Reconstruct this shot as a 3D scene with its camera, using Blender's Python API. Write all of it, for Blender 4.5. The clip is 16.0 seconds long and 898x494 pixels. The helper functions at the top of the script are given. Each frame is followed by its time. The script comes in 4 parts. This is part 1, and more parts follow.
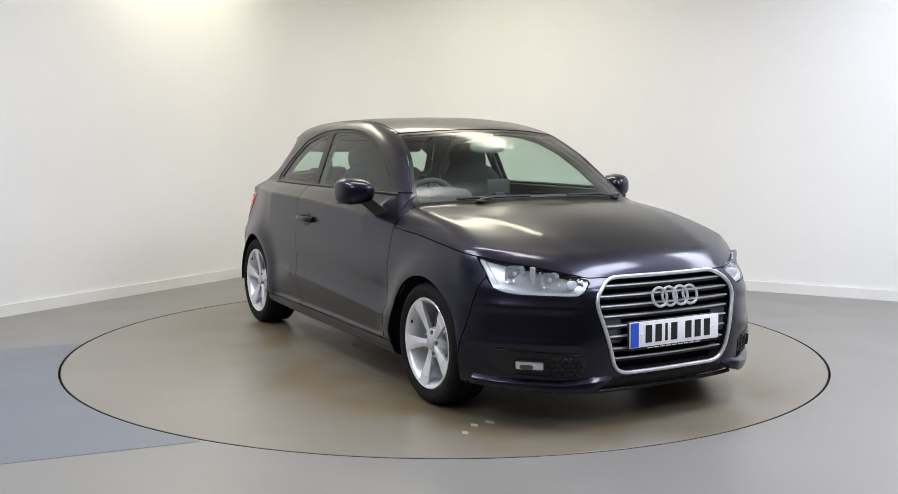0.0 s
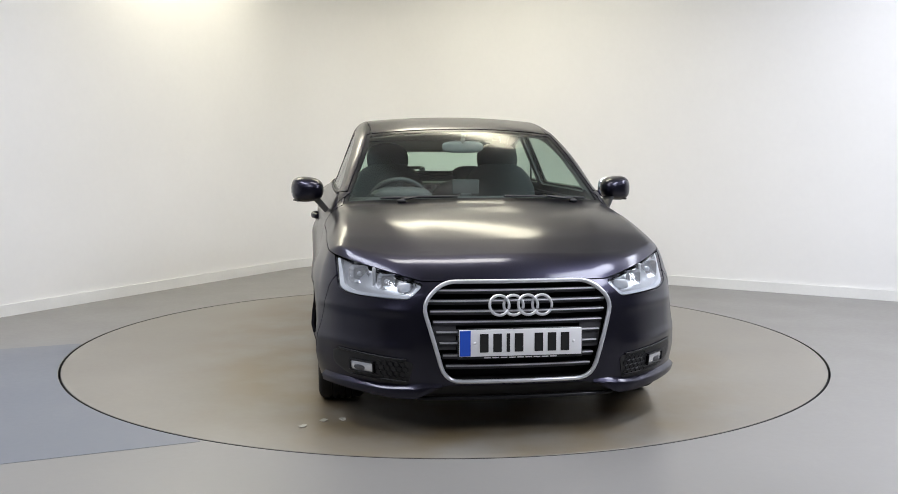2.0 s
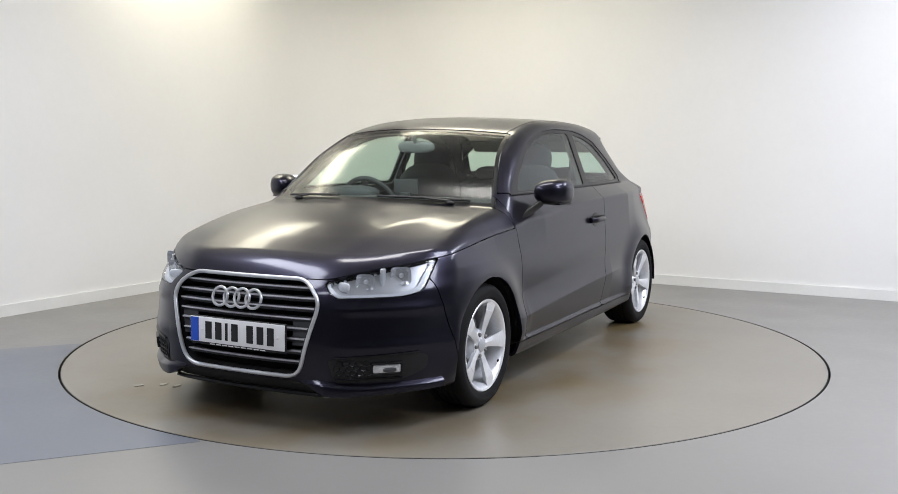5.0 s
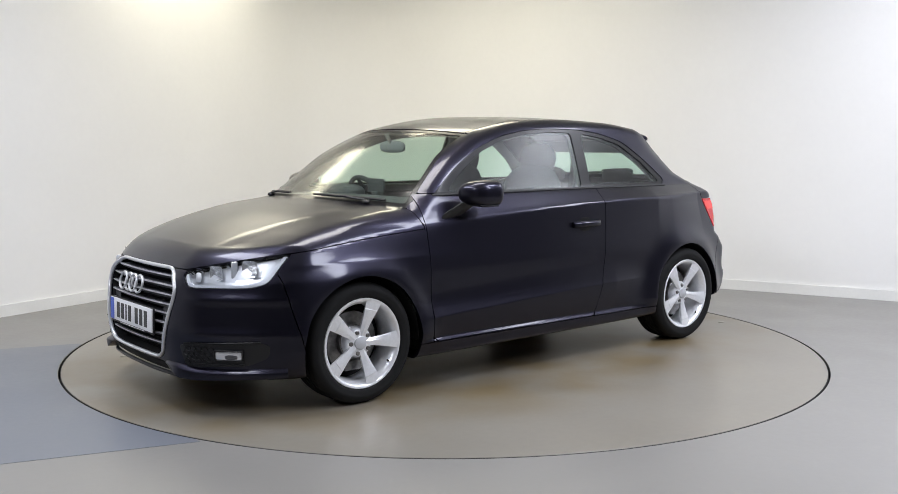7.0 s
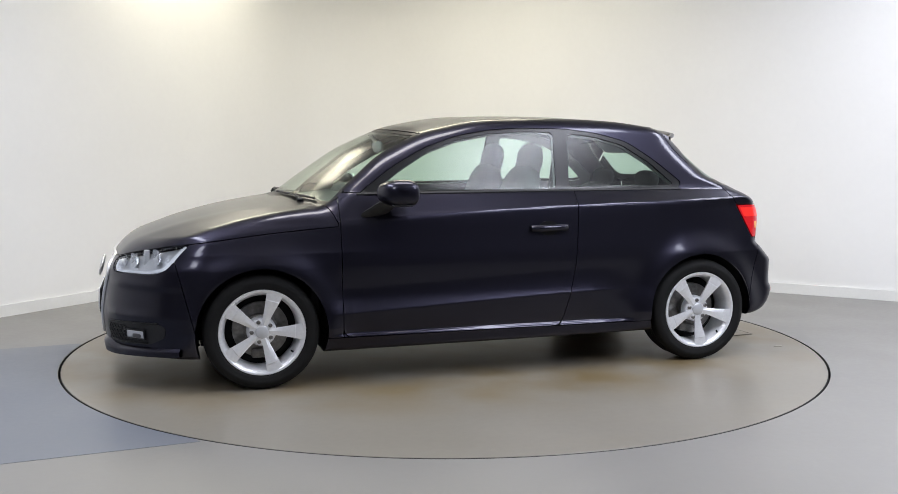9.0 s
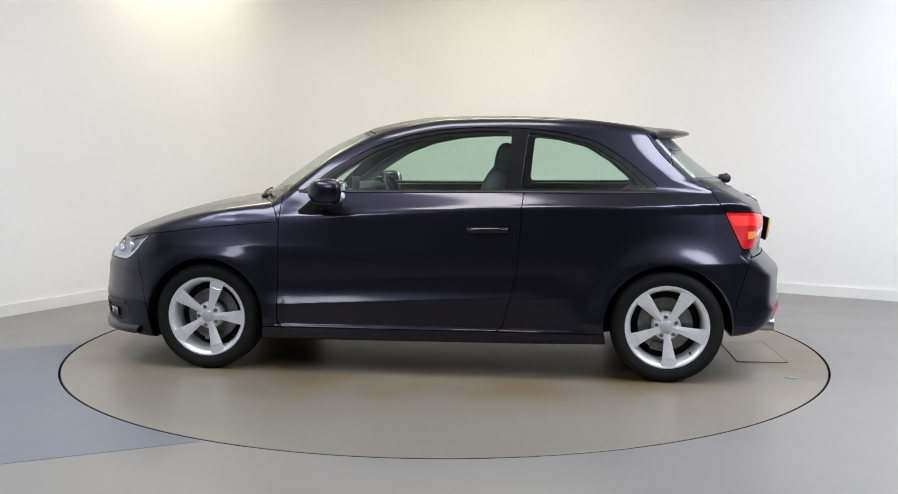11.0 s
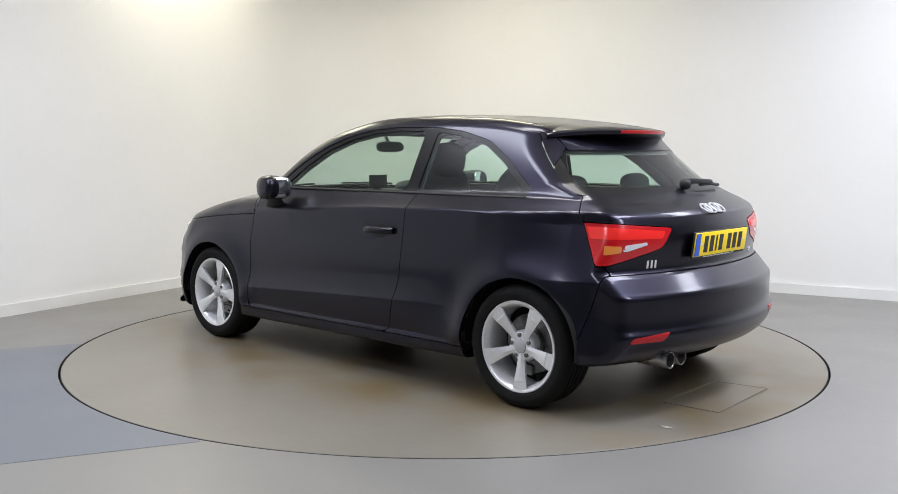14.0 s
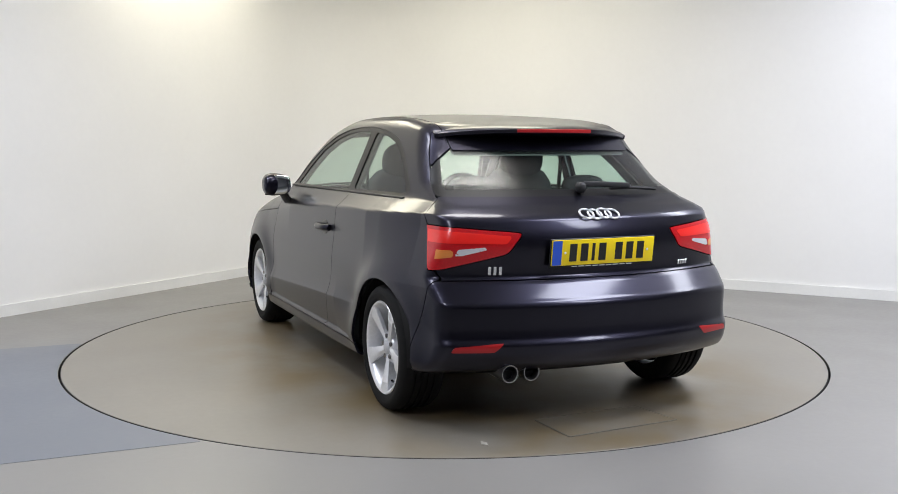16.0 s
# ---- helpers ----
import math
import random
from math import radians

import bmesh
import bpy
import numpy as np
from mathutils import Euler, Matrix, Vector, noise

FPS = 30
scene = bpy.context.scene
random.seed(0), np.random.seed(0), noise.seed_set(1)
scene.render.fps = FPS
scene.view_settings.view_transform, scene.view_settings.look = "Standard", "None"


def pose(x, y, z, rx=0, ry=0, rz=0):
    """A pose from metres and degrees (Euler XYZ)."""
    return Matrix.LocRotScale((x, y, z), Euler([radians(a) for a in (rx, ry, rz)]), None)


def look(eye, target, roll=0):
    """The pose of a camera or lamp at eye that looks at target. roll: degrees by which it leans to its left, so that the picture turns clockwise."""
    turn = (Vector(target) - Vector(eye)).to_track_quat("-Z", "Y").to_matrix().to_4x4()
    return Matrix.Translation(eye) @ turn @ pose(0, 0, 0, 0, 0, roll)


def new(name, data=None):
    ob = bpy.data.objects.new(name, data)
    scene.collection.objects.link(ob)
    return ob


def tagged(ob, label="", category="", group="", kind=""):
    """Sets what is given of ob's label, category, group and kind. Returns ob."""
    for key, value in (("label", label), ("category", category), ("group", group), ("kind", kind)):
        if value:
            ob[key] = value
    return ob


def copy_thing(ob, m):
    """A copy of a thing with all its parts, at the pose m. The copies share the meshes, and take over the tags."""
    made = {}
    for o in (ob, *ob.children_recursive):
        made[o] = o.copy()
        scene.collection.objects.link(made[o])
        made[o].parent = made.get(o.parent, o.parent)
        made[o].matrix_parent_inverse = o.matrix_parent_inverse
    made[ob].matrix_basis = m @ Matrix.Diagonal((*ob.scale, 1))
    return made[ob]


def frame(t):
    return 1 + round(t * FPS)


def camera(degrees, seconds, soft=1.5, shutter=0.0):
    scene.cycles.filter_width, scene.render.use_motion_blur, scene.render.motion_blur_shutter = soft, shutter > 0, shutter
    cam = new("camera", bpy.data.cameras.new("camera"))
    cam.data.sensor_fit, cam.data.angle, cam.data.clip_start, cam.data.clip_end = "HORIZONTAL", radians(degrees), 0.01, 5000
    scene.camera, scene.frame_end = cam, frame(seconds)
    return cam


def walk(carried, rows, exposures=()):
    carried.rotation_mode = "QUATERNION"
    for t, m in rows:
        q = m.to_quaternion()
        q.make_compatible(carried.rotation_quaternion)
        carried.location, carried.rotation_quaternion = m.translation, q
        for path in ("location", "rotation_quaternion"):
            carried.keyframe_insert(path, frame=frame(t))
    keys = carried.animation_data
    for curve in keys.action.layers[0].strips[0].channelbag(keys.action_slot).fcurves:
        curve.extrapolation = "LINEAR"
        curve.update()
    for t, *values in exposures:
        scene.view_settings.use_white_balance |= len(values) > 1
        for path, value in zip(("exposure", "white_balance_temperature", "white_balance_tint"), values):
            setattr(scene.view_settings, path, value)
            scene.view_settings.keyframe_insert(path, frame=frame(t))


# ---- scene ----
import itertools

# ------------------------------------------------------------------ camera
cam = camera(50.25, 16.0, soft=0.75)
EYE = Vector((0.0, -5.882, 1.219))
AIM = EYE + Vector((math.sin(radians(0.311)) * math.cos(radians(6.007)), math.cos(radians(0.311)) * math.cos(radians(6.007)), -math.sin(radians(6.007))))
walk(cam, [(0.0, look(EYE, AIM, 0.1)), (16.0, look(EYE, AIM, 0.1))])

# ------------------------------------------------------------------ light
world = bpy.data.worlds.new("studio_world")
scene.world = world
world.use_nodes = True
world.node_tree.nodes["Background"].inputs[0].default_value = (0.9, 0.95, 1.0, 1)
world.node_tree.nodes["Background"].inputs[1].default_value = 0.02
scene.view_settings.exposure = 0.33
WARM, COOL, NEUTRAL = (1.0, 0.92, 0.64), (0.87, 0.92, 1.085), (1.0, 0.98, 0.95)
CEIL = 3.25
# ceiling panels: x, y, length, width, turn, watts, colour
# The panel at (4.0, -0.1) is added, unseen, to brighten the right wall.
PANELS = [
    (-2.1, 2.15, 1.4, 0.7, 59.3, 15, WARM), (0.15, 1.8, 1.9, 0.6, -29.2, 23, WARM),
    (-2.15, -1.5, 1.9, 0.6, 109.0, 43, COOL), (2.15, -1.9, 1.9, 0.6, 58.0, 58, COOL), (4.0, -0.1, 2.2, 0.7, -29.2, 54, COOL),
    (-0.2, -1.0, 1.7, 0.5, 0, 31, NEUTRAL), (-2.4, -4.6, 2.2, 0.8, 59.3, 44, COOL), (3.4, -3.7, 2.2, 0.8, -29.2, 82, COOL),
]


# ------------------------------------------------------------------ materials
def material(name, colour, rough=0.5, metal=0.0, coat=0.0, spec=0.5, noise_scale=0.0, noise_amount=0.0, bump=0.0, bump_scale=200.0, rough_var=0.0, emission=None, strength=0.0, coat_rough=0.03):
    m = bpy.data.materials.new(name)
    m.use_nodes = True
    nt = m.node_tree
    b = nt.nodes["Principled BSDF"]
    b.inputs["Base Color"].default_value = (*colour, 1)
    b.inputs["Roughness"].default_value = rough
    b.inputs["Metallic"].default_value = metal
    b.inputs["Coat Weight"].default_value = coat
    b.inputs["Coat Roughness"].default_value = coat_rough
    b.inputs["Specular IOR Level"].default_value = spec
    co = nt.nodes.new("ShaderNodeTexCoord")
    if noise_amount or rough_var:
        n1 = nt.nodes.new("ShaderNodeTexNoise")
        n1.inputs["Scale"].default_value = noise_scale
        n1.inputs["Detail"].default_value = 6
        nt.links.new(co.outputs["Object"], n1.inputs["Vector"])
        n2 = nt.nodes.new("ShaderNodeTexNoise")
        n2.inputs["Scale"].default_value = noise_scale * 17
        n2.inputs["Detail"].default_value = 4
        nt.links.new(co.outputs["Object"], n2.inputs["Vector"])
        add = nt.nodes.new("ShaderNodeMath")
        add.operation = "MULTIPLY_ADD"
        nt.links.new(n2.outputs["Fac"], add.inputs[0])
        add.inputs[1].default_value = 0.4
        nt.links.new(n1.outputs["Fac"], add.inputs[2])
        if noise_amount:
            ramp = nt.nodes.new("ShaderNodeMapRange")
            ramp.inputs["From Min"].default_value, ramp.inputs["From Max"].default_value = 0.45, 0.95
            ramp.inputs["To Min"].default_value, ramp.inputs["To Max"].default_value = 1 - noise_amount, 1 + noise_amount
            nt.links.new(add.outputs[0], ramp.inputs["Value"])
            mul = nt.nodes.new("ShaderNodeVectorMath")
            mul.operation = "SCALE"
            mul.inputs[0].default_value = colour
            nt.links.new(ramp.outputs[0], mul.inputs["Scale"])
            nt.links.new(mul.outputs[0], b.inputs["Base Color"])
        if rough_var:
            rr = nt.nodes.new("ShaderNodeMapRange")
            rr.inputs["From Min"].default_value, rr.inputs["From Max"].default_value = 0.45, 0.95
            rr.inputs["To Min"].default_value, rr.inputs["To Max"].default_value = rough - rough_var, rough + rough_var
            nt.links.new(add.outputs[0], rr.inputs["Value"])
            nt.links.new(rr.outputs[0], b.inputs["Roughness"])
    if bump:
        n3 = nt.nodes.new("ShaderNodeTexNoise")
        n3.inputs["Scale"].default_value = bump_scale
        n3.inputs["Detail"].default_value = 3
        nt.links.new(co.outputs["Object"], n3.inputs["Vector"])
        bp = nt.nodes.new("ShaderNodeBump")
        bp.inputs["Strength"].default_value = bump
        bp.inputs["Distance"].default_value = 0.002
        nt.links.new(n3.outputs["Fac"], bp.inputs["Height"])
        nt.links.new(bp.outputs[0], b.inputs["Normal"])
    if emission:
        b.inputs["Emission Color"].default_value = (*emission, 1)
        b.inputs["Emission Strength"].default_value = strength
    return m


def glass_material(name, tint, ior=1.5, rough=0.0):
    m = bpy.data.materials.new(name)
    m.use_nodes = True
    nt = m.node_tree
    nt.nodes.remove(nt.nodes["Principled BSDF"])
    out = nt.nodes["Material Output"]
    tr = nt.nodes.new("ShaderNodeBsdfTransparent")
    tr.inputs[0].default_value = (*tint, 1)
    gl = nt.nodes.new("ShaderNodeBsdfGlossy")
    gl.inputs["Roughness"].default_value = max(rough, 0.07)
    lw = nt.nodes.new("ShaderNodeLayerWeight")
    lw.inputs[0].default_value = 0.5
    pw = nt.nodes.new("ShaderNodeMath")
    pw.operation = "POWER"
    pw.inputs[1].default_value = 4.0
    nt.links.new(lw.outputs["Facing"], pw.inputs[0])
    fr = nt.nodes.new("ShaderNodeMath")
    fr.operation = "MULTIPLY_ADD"
    fr.inputs[1].default_value = 0.8
    fr.inputs[2].default_value = 1.0 * ((ior - 1) / (ior + 1)) ** 2
    nt.links.new(pw.outputs[0], fr.inputs[0])
    mx = nt.nodes.new("ShaderNodeMixShader")
    nt.links.new(fr.outputs[0], mx.inputs[0])
    nt.links.new(tr.outputs[0], mx.inputs[1])
    nt.links.new(gl.outputs[0], mx.inputs[2])
    nt.links.new(mx.outputs[0], out.inputs[0])
    return m


PAINT = material("metallic_night_paint", (0.0182, 0.0174, 0.0292), rough=0.355, metal=0.96, coat=0.5, noise_scale=900, noise_amount=0.3, coat_rough=0.12)
BLACK_GLOSS = material("gloss_black", (0.006, 0.006, 0.007), rough=0.3, spec=0.25, coat=0.05)
PLASTIC = material("black_plastic", (0.010, 0.010, 0.011), rough=0.55, bump=0.15, bump_scale=900, noise_scale=30, noise_amount=0.15)
INSET = material("matt_black_inset", (0.005, 0.005, 0.006), rough=0.5, bump=0.2, bump_scale=700)
# Near-black for black parts, and for shade painted into hollows.
DARK = material("black_part_and_shade", (0.004, 0.004, 0.004), rough=0.9)
RUBBER = material("tyre_rubber", (0.0065, 0.0065, 0.0065), rough=0.8, spec=0.25, bump=0.2, bump_scale=300, noise_scale=14, noise_amount=0.25)
ALLOY = material("silver_alloy", (0.82, 0.83, 0.85), rough=0.34, metal=0.5, coat=0.3, noise_scale=60, noise_amount=0.06)
STEEL = material("brake_steel", (0.22, 0.215, 0.21), rough=0.4, metal=1.0, noise_scale=40, noise_amount=0.3)
CHROME = material("chrome", (0.86, 0.87, 0.88), rough=0.18, metal=0.75, noise_scale=50, noise_amount=0.03)
SATIN = material("satin_silver", (0.66, 0.67, 0.69), rough=0.3, metal=0.65)
GLASS = glass_material("tinted_window_glass", (0.72, 0.86, 0.80), 1.5, 0.24)
SCREEN = glass_material("windscreen_glass", (0.76, 0.85, 0.79), 1.5, 0.18)
LENS = glass_material("clear_lamp_lens", (0.93, 0.95, 0.97), 1.45)
MIRROR = material("mirror_glass", (0.85, 0.9, 0.92), rough=0.02, metal=1.0)
REFLECTOR = material("lamp_reflector", (0.72, 0.73, 0.75), rough=0.22, metal=0.7)
LAMP_GREY = material("lamp_bezel_grey", (0.52, 0.53, 0.55), rough=0.35, metal=0.3)
LAMP_SILVER = material("lamp_silver", (0.50, 0.51, 0.53), rough=0.3, metal=0.7)
LAMP_WHITE = material("lamp_strip_white", (0.58, 0.60, 0.63), rough=0.3)
RED = material("tail_lamp_red", (0.50, 0.006, 0.010), rough=0.25, coat=0.35, noise_scale=120, noise_amount=0.15)
RED_DARK = material("reflector_red", (0.38, 0.008, 0.010), rough=0.35, coat=0.1)
AMBER = material("amber_lens", (0.75, 0.25, 0.05), rough=0.15, coat=1.0)
PLATE_WHITE = material("plate_white", (0.86, 0.86, 0.86), rough=0.35)
PLATE_YELLOW = material("plate_yellow", (0.95, 0.70, 0.008), rough=0.35)
PLATE_BLUE = material("plate_blue", (0.02, 0.09, 0.55), rough=0.35)
PLATE_BLACK = material("plate_black", (0.012, 0.012, 0.012), rough=0.4)
FABRIC = material("charcoal_seat_fabric", (0.055, 0.056, 0.060), rough=0.9, noise_scale=4, noise_amount=0.15)
TRIM = material("dashboard_grey", (0.065, 0.067, 0.072), rough=0.65, noise_scale=5, noise_amount=0.15)
LINING = material("headlining_grey", (0.42, 0.42, 0.40), rough=0.95, noise_scale=60, noise_amount=0.08)
WALL = material("white_studio_wall", (0.80, 0.795, 0.78), rough=0.75, spec=0.25, noise_scale=1.3, noise_amount=0.02, bump=0.12, bump_scale=90)
GREY_WALL = material("grey_wall", (0.18, 0.18, 0.19), rough=0.85, noise_scale=1.5, noise_amount=0.06)
CEILING = material("white_ceiling", (0.82, 0.82, 0.81), rough=0.9, noise_scale=2, noise_amount=0.02)
SKIRT = material("white_gloss_skirting", (0.76, 0.76, 0.74), rough=0.4, noise_scale=3, noise_amount=0.04)
FLOOR = material("grey_vinyl_floor", (0.196, 0.190, 0.180), rough=0.36, noise_scale=1.7, noise_amount=0.07, rough_var=0.07, bump=0.05, bump_scale=60)
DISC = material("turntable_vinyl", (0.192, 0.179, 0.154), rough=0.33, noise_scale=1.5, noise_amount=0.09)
def brown_oval(mat, brown, inner, outer):
    """Brown mottling, darker than the base, strongest in an oval round the car."""
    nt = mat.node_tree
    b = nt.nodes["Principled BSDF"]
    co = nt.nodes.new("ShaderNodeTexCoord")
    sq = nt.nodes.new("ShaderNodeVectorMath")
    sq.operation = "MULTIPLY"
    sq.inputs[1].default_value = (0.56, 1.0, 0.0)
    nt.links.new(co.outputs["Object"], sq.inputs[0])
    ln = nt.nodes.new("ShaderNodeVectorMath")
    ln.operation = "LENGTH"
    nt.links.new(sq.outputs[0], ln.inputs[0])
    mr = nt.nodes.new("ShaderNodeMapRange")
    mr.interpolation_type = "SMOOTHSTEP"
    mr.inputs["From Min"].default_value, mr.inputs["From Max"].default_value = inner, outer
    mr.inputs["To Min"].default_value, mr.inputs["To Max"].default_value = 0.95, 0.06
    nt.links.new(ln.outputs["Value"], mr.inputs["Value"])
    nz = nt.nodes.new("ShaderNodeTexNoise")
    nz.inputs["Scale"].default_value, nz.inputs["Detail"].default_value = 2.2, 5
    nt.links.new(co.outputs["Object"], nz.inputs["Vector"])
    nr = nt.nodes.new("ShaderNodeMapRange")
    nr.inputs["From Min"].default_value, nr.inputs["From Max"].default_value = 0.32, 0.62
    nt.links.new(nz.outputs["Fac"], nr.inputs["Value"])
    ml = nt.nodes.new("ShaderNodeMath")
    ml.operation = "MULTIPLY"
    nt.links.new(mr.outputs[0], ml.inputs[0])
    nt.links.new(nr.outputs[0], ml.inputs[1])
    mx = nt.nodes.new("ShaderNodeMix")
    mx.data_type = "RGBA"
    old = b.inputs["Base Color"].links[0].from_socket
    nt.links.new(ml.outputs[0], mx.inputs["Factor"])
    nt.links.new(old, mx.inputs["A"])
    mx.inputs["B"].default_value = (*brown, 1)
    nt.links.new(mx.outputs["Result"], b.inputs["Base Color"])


brown_oval(DISC, (0.140, 0.100, 0.044), 0.95, 1.75)
LANE = material("blue_grey_lane_vinyl", (0.128, 0.140, 0.166), rough=0.36, noise_scale=1.9, noise_amount=0.10, rough_var=0.06)
GAP = material("gap_shade_black", (0.02, 0.02, 0.02), rough=0.9)
SEAM = material("hatch_seam_grey", (0.165, 0.155, 0.135), rough=0.6)
SCUFF = material("pale_scuff", (0.36, 0.34, 0.29), rough=0.5)
PANEL_GLOW = material("lamp_diffuser", (0.9, 0.9, 0.9), rough=0.6, emission=(1.0, 0.97, 0.9), strength=3.0)
LAMP_FRAME = material("lamp_frame_white", (0.75, 0.75, 0.75), rough=0.4)


# ------------------------------------------------------------------ mesh helpers
def mesh_of(name, verts, faces, mat, normals=None, smooth=True, flat_from=None):
    me = bpy.data.meshes.new(name)
    me.from_pydata([tuple(v) for v in verts], [], [tuple(int(i) for i in f) for f in faces])
    me.materials.append(mat)
    if smooth:
        me.polygons.foreach_set("use_smooth", [True] * len(me.polygons))
    if normals is not None:
        me.normals_split_custom_set_from_vertices([tuple(n) for n in normals])
    me.update()
    return me


def part(name, bm, mat, parent, label="", sharp=35):
    """Links a bmesh as one mesh object under a thing or a part."""
    me = bpy.data.meshes.new(name)
    bmesh.ops.recalc_face_normals(bm, faces=bm.faces)
    bm.to_mesh(me)
    bm.free()
    me.materials.append(mat)
    me.polygons.foreach_set("use_smooth", [True] * len(me.polygons))
    me.set_sharp_from_angle(angle=radians(sharp))
    ob = new(name, me)
    ob.parent = parent
    return tagged(ob, label)


def link(name, me, parent, label=""):
    ob = new(name, me)
    ob.parent = parent
    return tagged(ob, label)


def box_bm(x0, x1, y0, y1, z0, z1, bevel=0.0, segs=2, bm=None):
    bm = bm or bmesh.new()
    r = bmesh.ops.create_cube(bm, size=1)
    bmesh.ops.transform(bm, verts=r["verts"], matrix=Matrix.LocRotScale(((x0 + x1) / 2, (y0 + y1) / 2, (z0 + z1) / 2), None, (x1 - x0, y1 - y0, z1 - z0)))
    if bevel:
        edges = list({e for v in r["verts"] for e in v.link_edges})
        bmesh.ops.bevel(bm, geom=edges, offset=bevel, segments=segs, affect="EDGES", profile=0.6)
    return bm


def revolve(profile, n=64, axis="y", bm=None):
    """Turns a profile of (radius, height) round an axis."""
    bm = bm or bmesh.new()
    rings = []
    for r, h in profile:
        ring = []
        for k in range(n):
            a = 2 * math.pi * k / n
            c = (r * math.cos(a), h, r * math.sin(a)) if axis == "y" else ((h, r * math.cos(a), r * math.sin(a)) if axis == "x" else (r * math.cos(a), r * math.sin(a), h))
            ring.append(bm.verts.new(c))
        rings.append(ring)
    for a, b in zip(rings, rings[1:]):
        for k in range(n):
            bm.faces.new((a[k], a[(k + 1) % n], b[(k + 1) % n], b[k]))
    return bm


def tube(path, radius, n=10, closed=False, bm=None, squash=(1, 1)):
    """A round bar along a path of points."""
    bm = bm or bmesh.new()
    path = [Vector(p) for p in path]
    rings = []
    for i, p in enumerate(path):
        a = path[i - 1] if (i or closed) else p
        b = path[(i + 1) % len(path)] if (i + 1 < len(path) or closed) else p
        d = (b - a).normalized()
        up = Vector((0, 0, 1)) if abs(d.z) < 0.9 else Vector((0, 1, 0))
        s = d.cross(up).normalized()
        u = s.cross(d)
        rings.append([bm.verts.new(p + (s * math.cos(t) * squash[0] + u * math.sin(t) * squash[1]) * radius) for t in [2 * math.pi * k / n for k in range(n)]])
    pairs = list(zip(rings, rings[1:])) + ([(rings[-1], rings[0])] if closed else [])
    for a, b in pairs:
        for k in range(n):
            bm.faces.new((a[k], a[(k + 1) % n], b[(k + 1) % n], b[k]))
    if not closed:
        bm.faces.new(rings[0][::-1])
        bm.faces.new(rings[-1])
    return bm


def prism(points, lo, hi, axis="x", bevel=0.0, bm=None):
    """A flat outline given thickness along an axis."""
    bm = bm or bmesh.new()
    put = {"x": lambda p, h: (h, p[0], p[1]), "y": lambda p, h: (p[0], h, p[1]), "z": lambda p, h: (p[0], p[1], h)}[axis]
    a = [bm.verts.new(put(p, lo)) for p in points]
    b = [bm.verts.new(put(p, hi)) for p in points]
    n = len(points)
    faces = [bm.faces.new(a), bm.faces.new(b[::-1])]
    for k in range(n):
        faces.append(bm.faces.new((a[k], b[k], b[(k + 1) % n], a[(k + 1) % n])))
    bmesh.ops.recalc_face_normals(bm, faces=faces)
    if bevel:
        bmesh.ops.bevel(bm, geom=list({e for f in faces for e in f.edges}), offset=bevel, segments=2, affect="EDGES", profile=0.6)
    return bm


def superblob(cx, cy, cz, rx, ry, rz, e=2.6, n=24, bm=None, tilt=None):
    """A rounded block: a superellipsoid."""
    bm = bm or bmesh.new()
    r = bmesh.ops.create_uvsphere(bm, u_segments=n, v_segments=n // 2, radius=1)
    for v in r["verts"]:
        s = sum(abs(c) ** e for c in v.co) ** (1 / e)
        v.co = Vector((v.co.x / s * rx, v.co.y / s * ry, v.co.z / s * rz))
    m = Matrix.Translation((cx, cy, cz))
    if tilt:
        m = m @ Euler([radians(a) for a in tilt]).to_matrix().to_4x4()
    bmesh.ops.transform(bm, verts=r["verts"], matrix=m)
    return bm


# ------------------------------------------------------------------ cutting sheets by fields
def clip(V, N, T, f):
    """The part of a triangle mesh where the field f at its vertices is positive."""
    inside = f > 0
    k = inside[T].sum(1)
    keep = [T[k == 3]]
    V, N, extra = V, N, {}
    cross_T = T[(k == 1) | (k == 2)]
    if len(cross_T):
        e = np.concatenate([cross_T[:, [0, 1]], cross_T[:, [1, 2]], cross_T[:, [2, 0]]])
        e = np.sort(e, 1)
        e = e[inside[e[:, 0]] != inside[e[:, 1]]]
        key = np.unique(e, axis=0)
        w = f[key[:, 0]] / (f[key[:, 0]] - f[key[:, 1]])
        w = np.clip(w, 0.0005, 0.9995)[:, None]
        base = len(V)
        V = np.concatenate([V, V[key[:, 0]] * (1 - w) + V[key[:, 1]] * w])
        n = N[key[:, 0]] * (1 - w) + N[key[:, 1]] * w
        N = np.concatenate([N, n / np.linalg.norm(n, axis=1, keepdims=True)])
        code = {(int(a), int(b)): base + i for i, (a, b) in enumerate(key)}
        out = []
        for t in cross_T.tolist():
            poly = []
            for a, b in ((t[0], t[1]), (t[1], t[2]), (t[2], t[0])):
                if inside[a]:
                    poly.append(a)
                if inside[a] != inside[b]:
                    poly.append(code[(a, b) if a < b else (b, a)])
            for j in range(1, len(poly) - 1):
                out.append((poly[0], poly[j], poly[j + 1]))
        keep.append(np.array(out, int).reshape(-1, 3))
    T = np.concatenate(keep)
    used = np.unique(T)
    back = np.full(len(V), -1)
    back[used] = np.arange(len(used))
    return V[used], N[used], back[T]


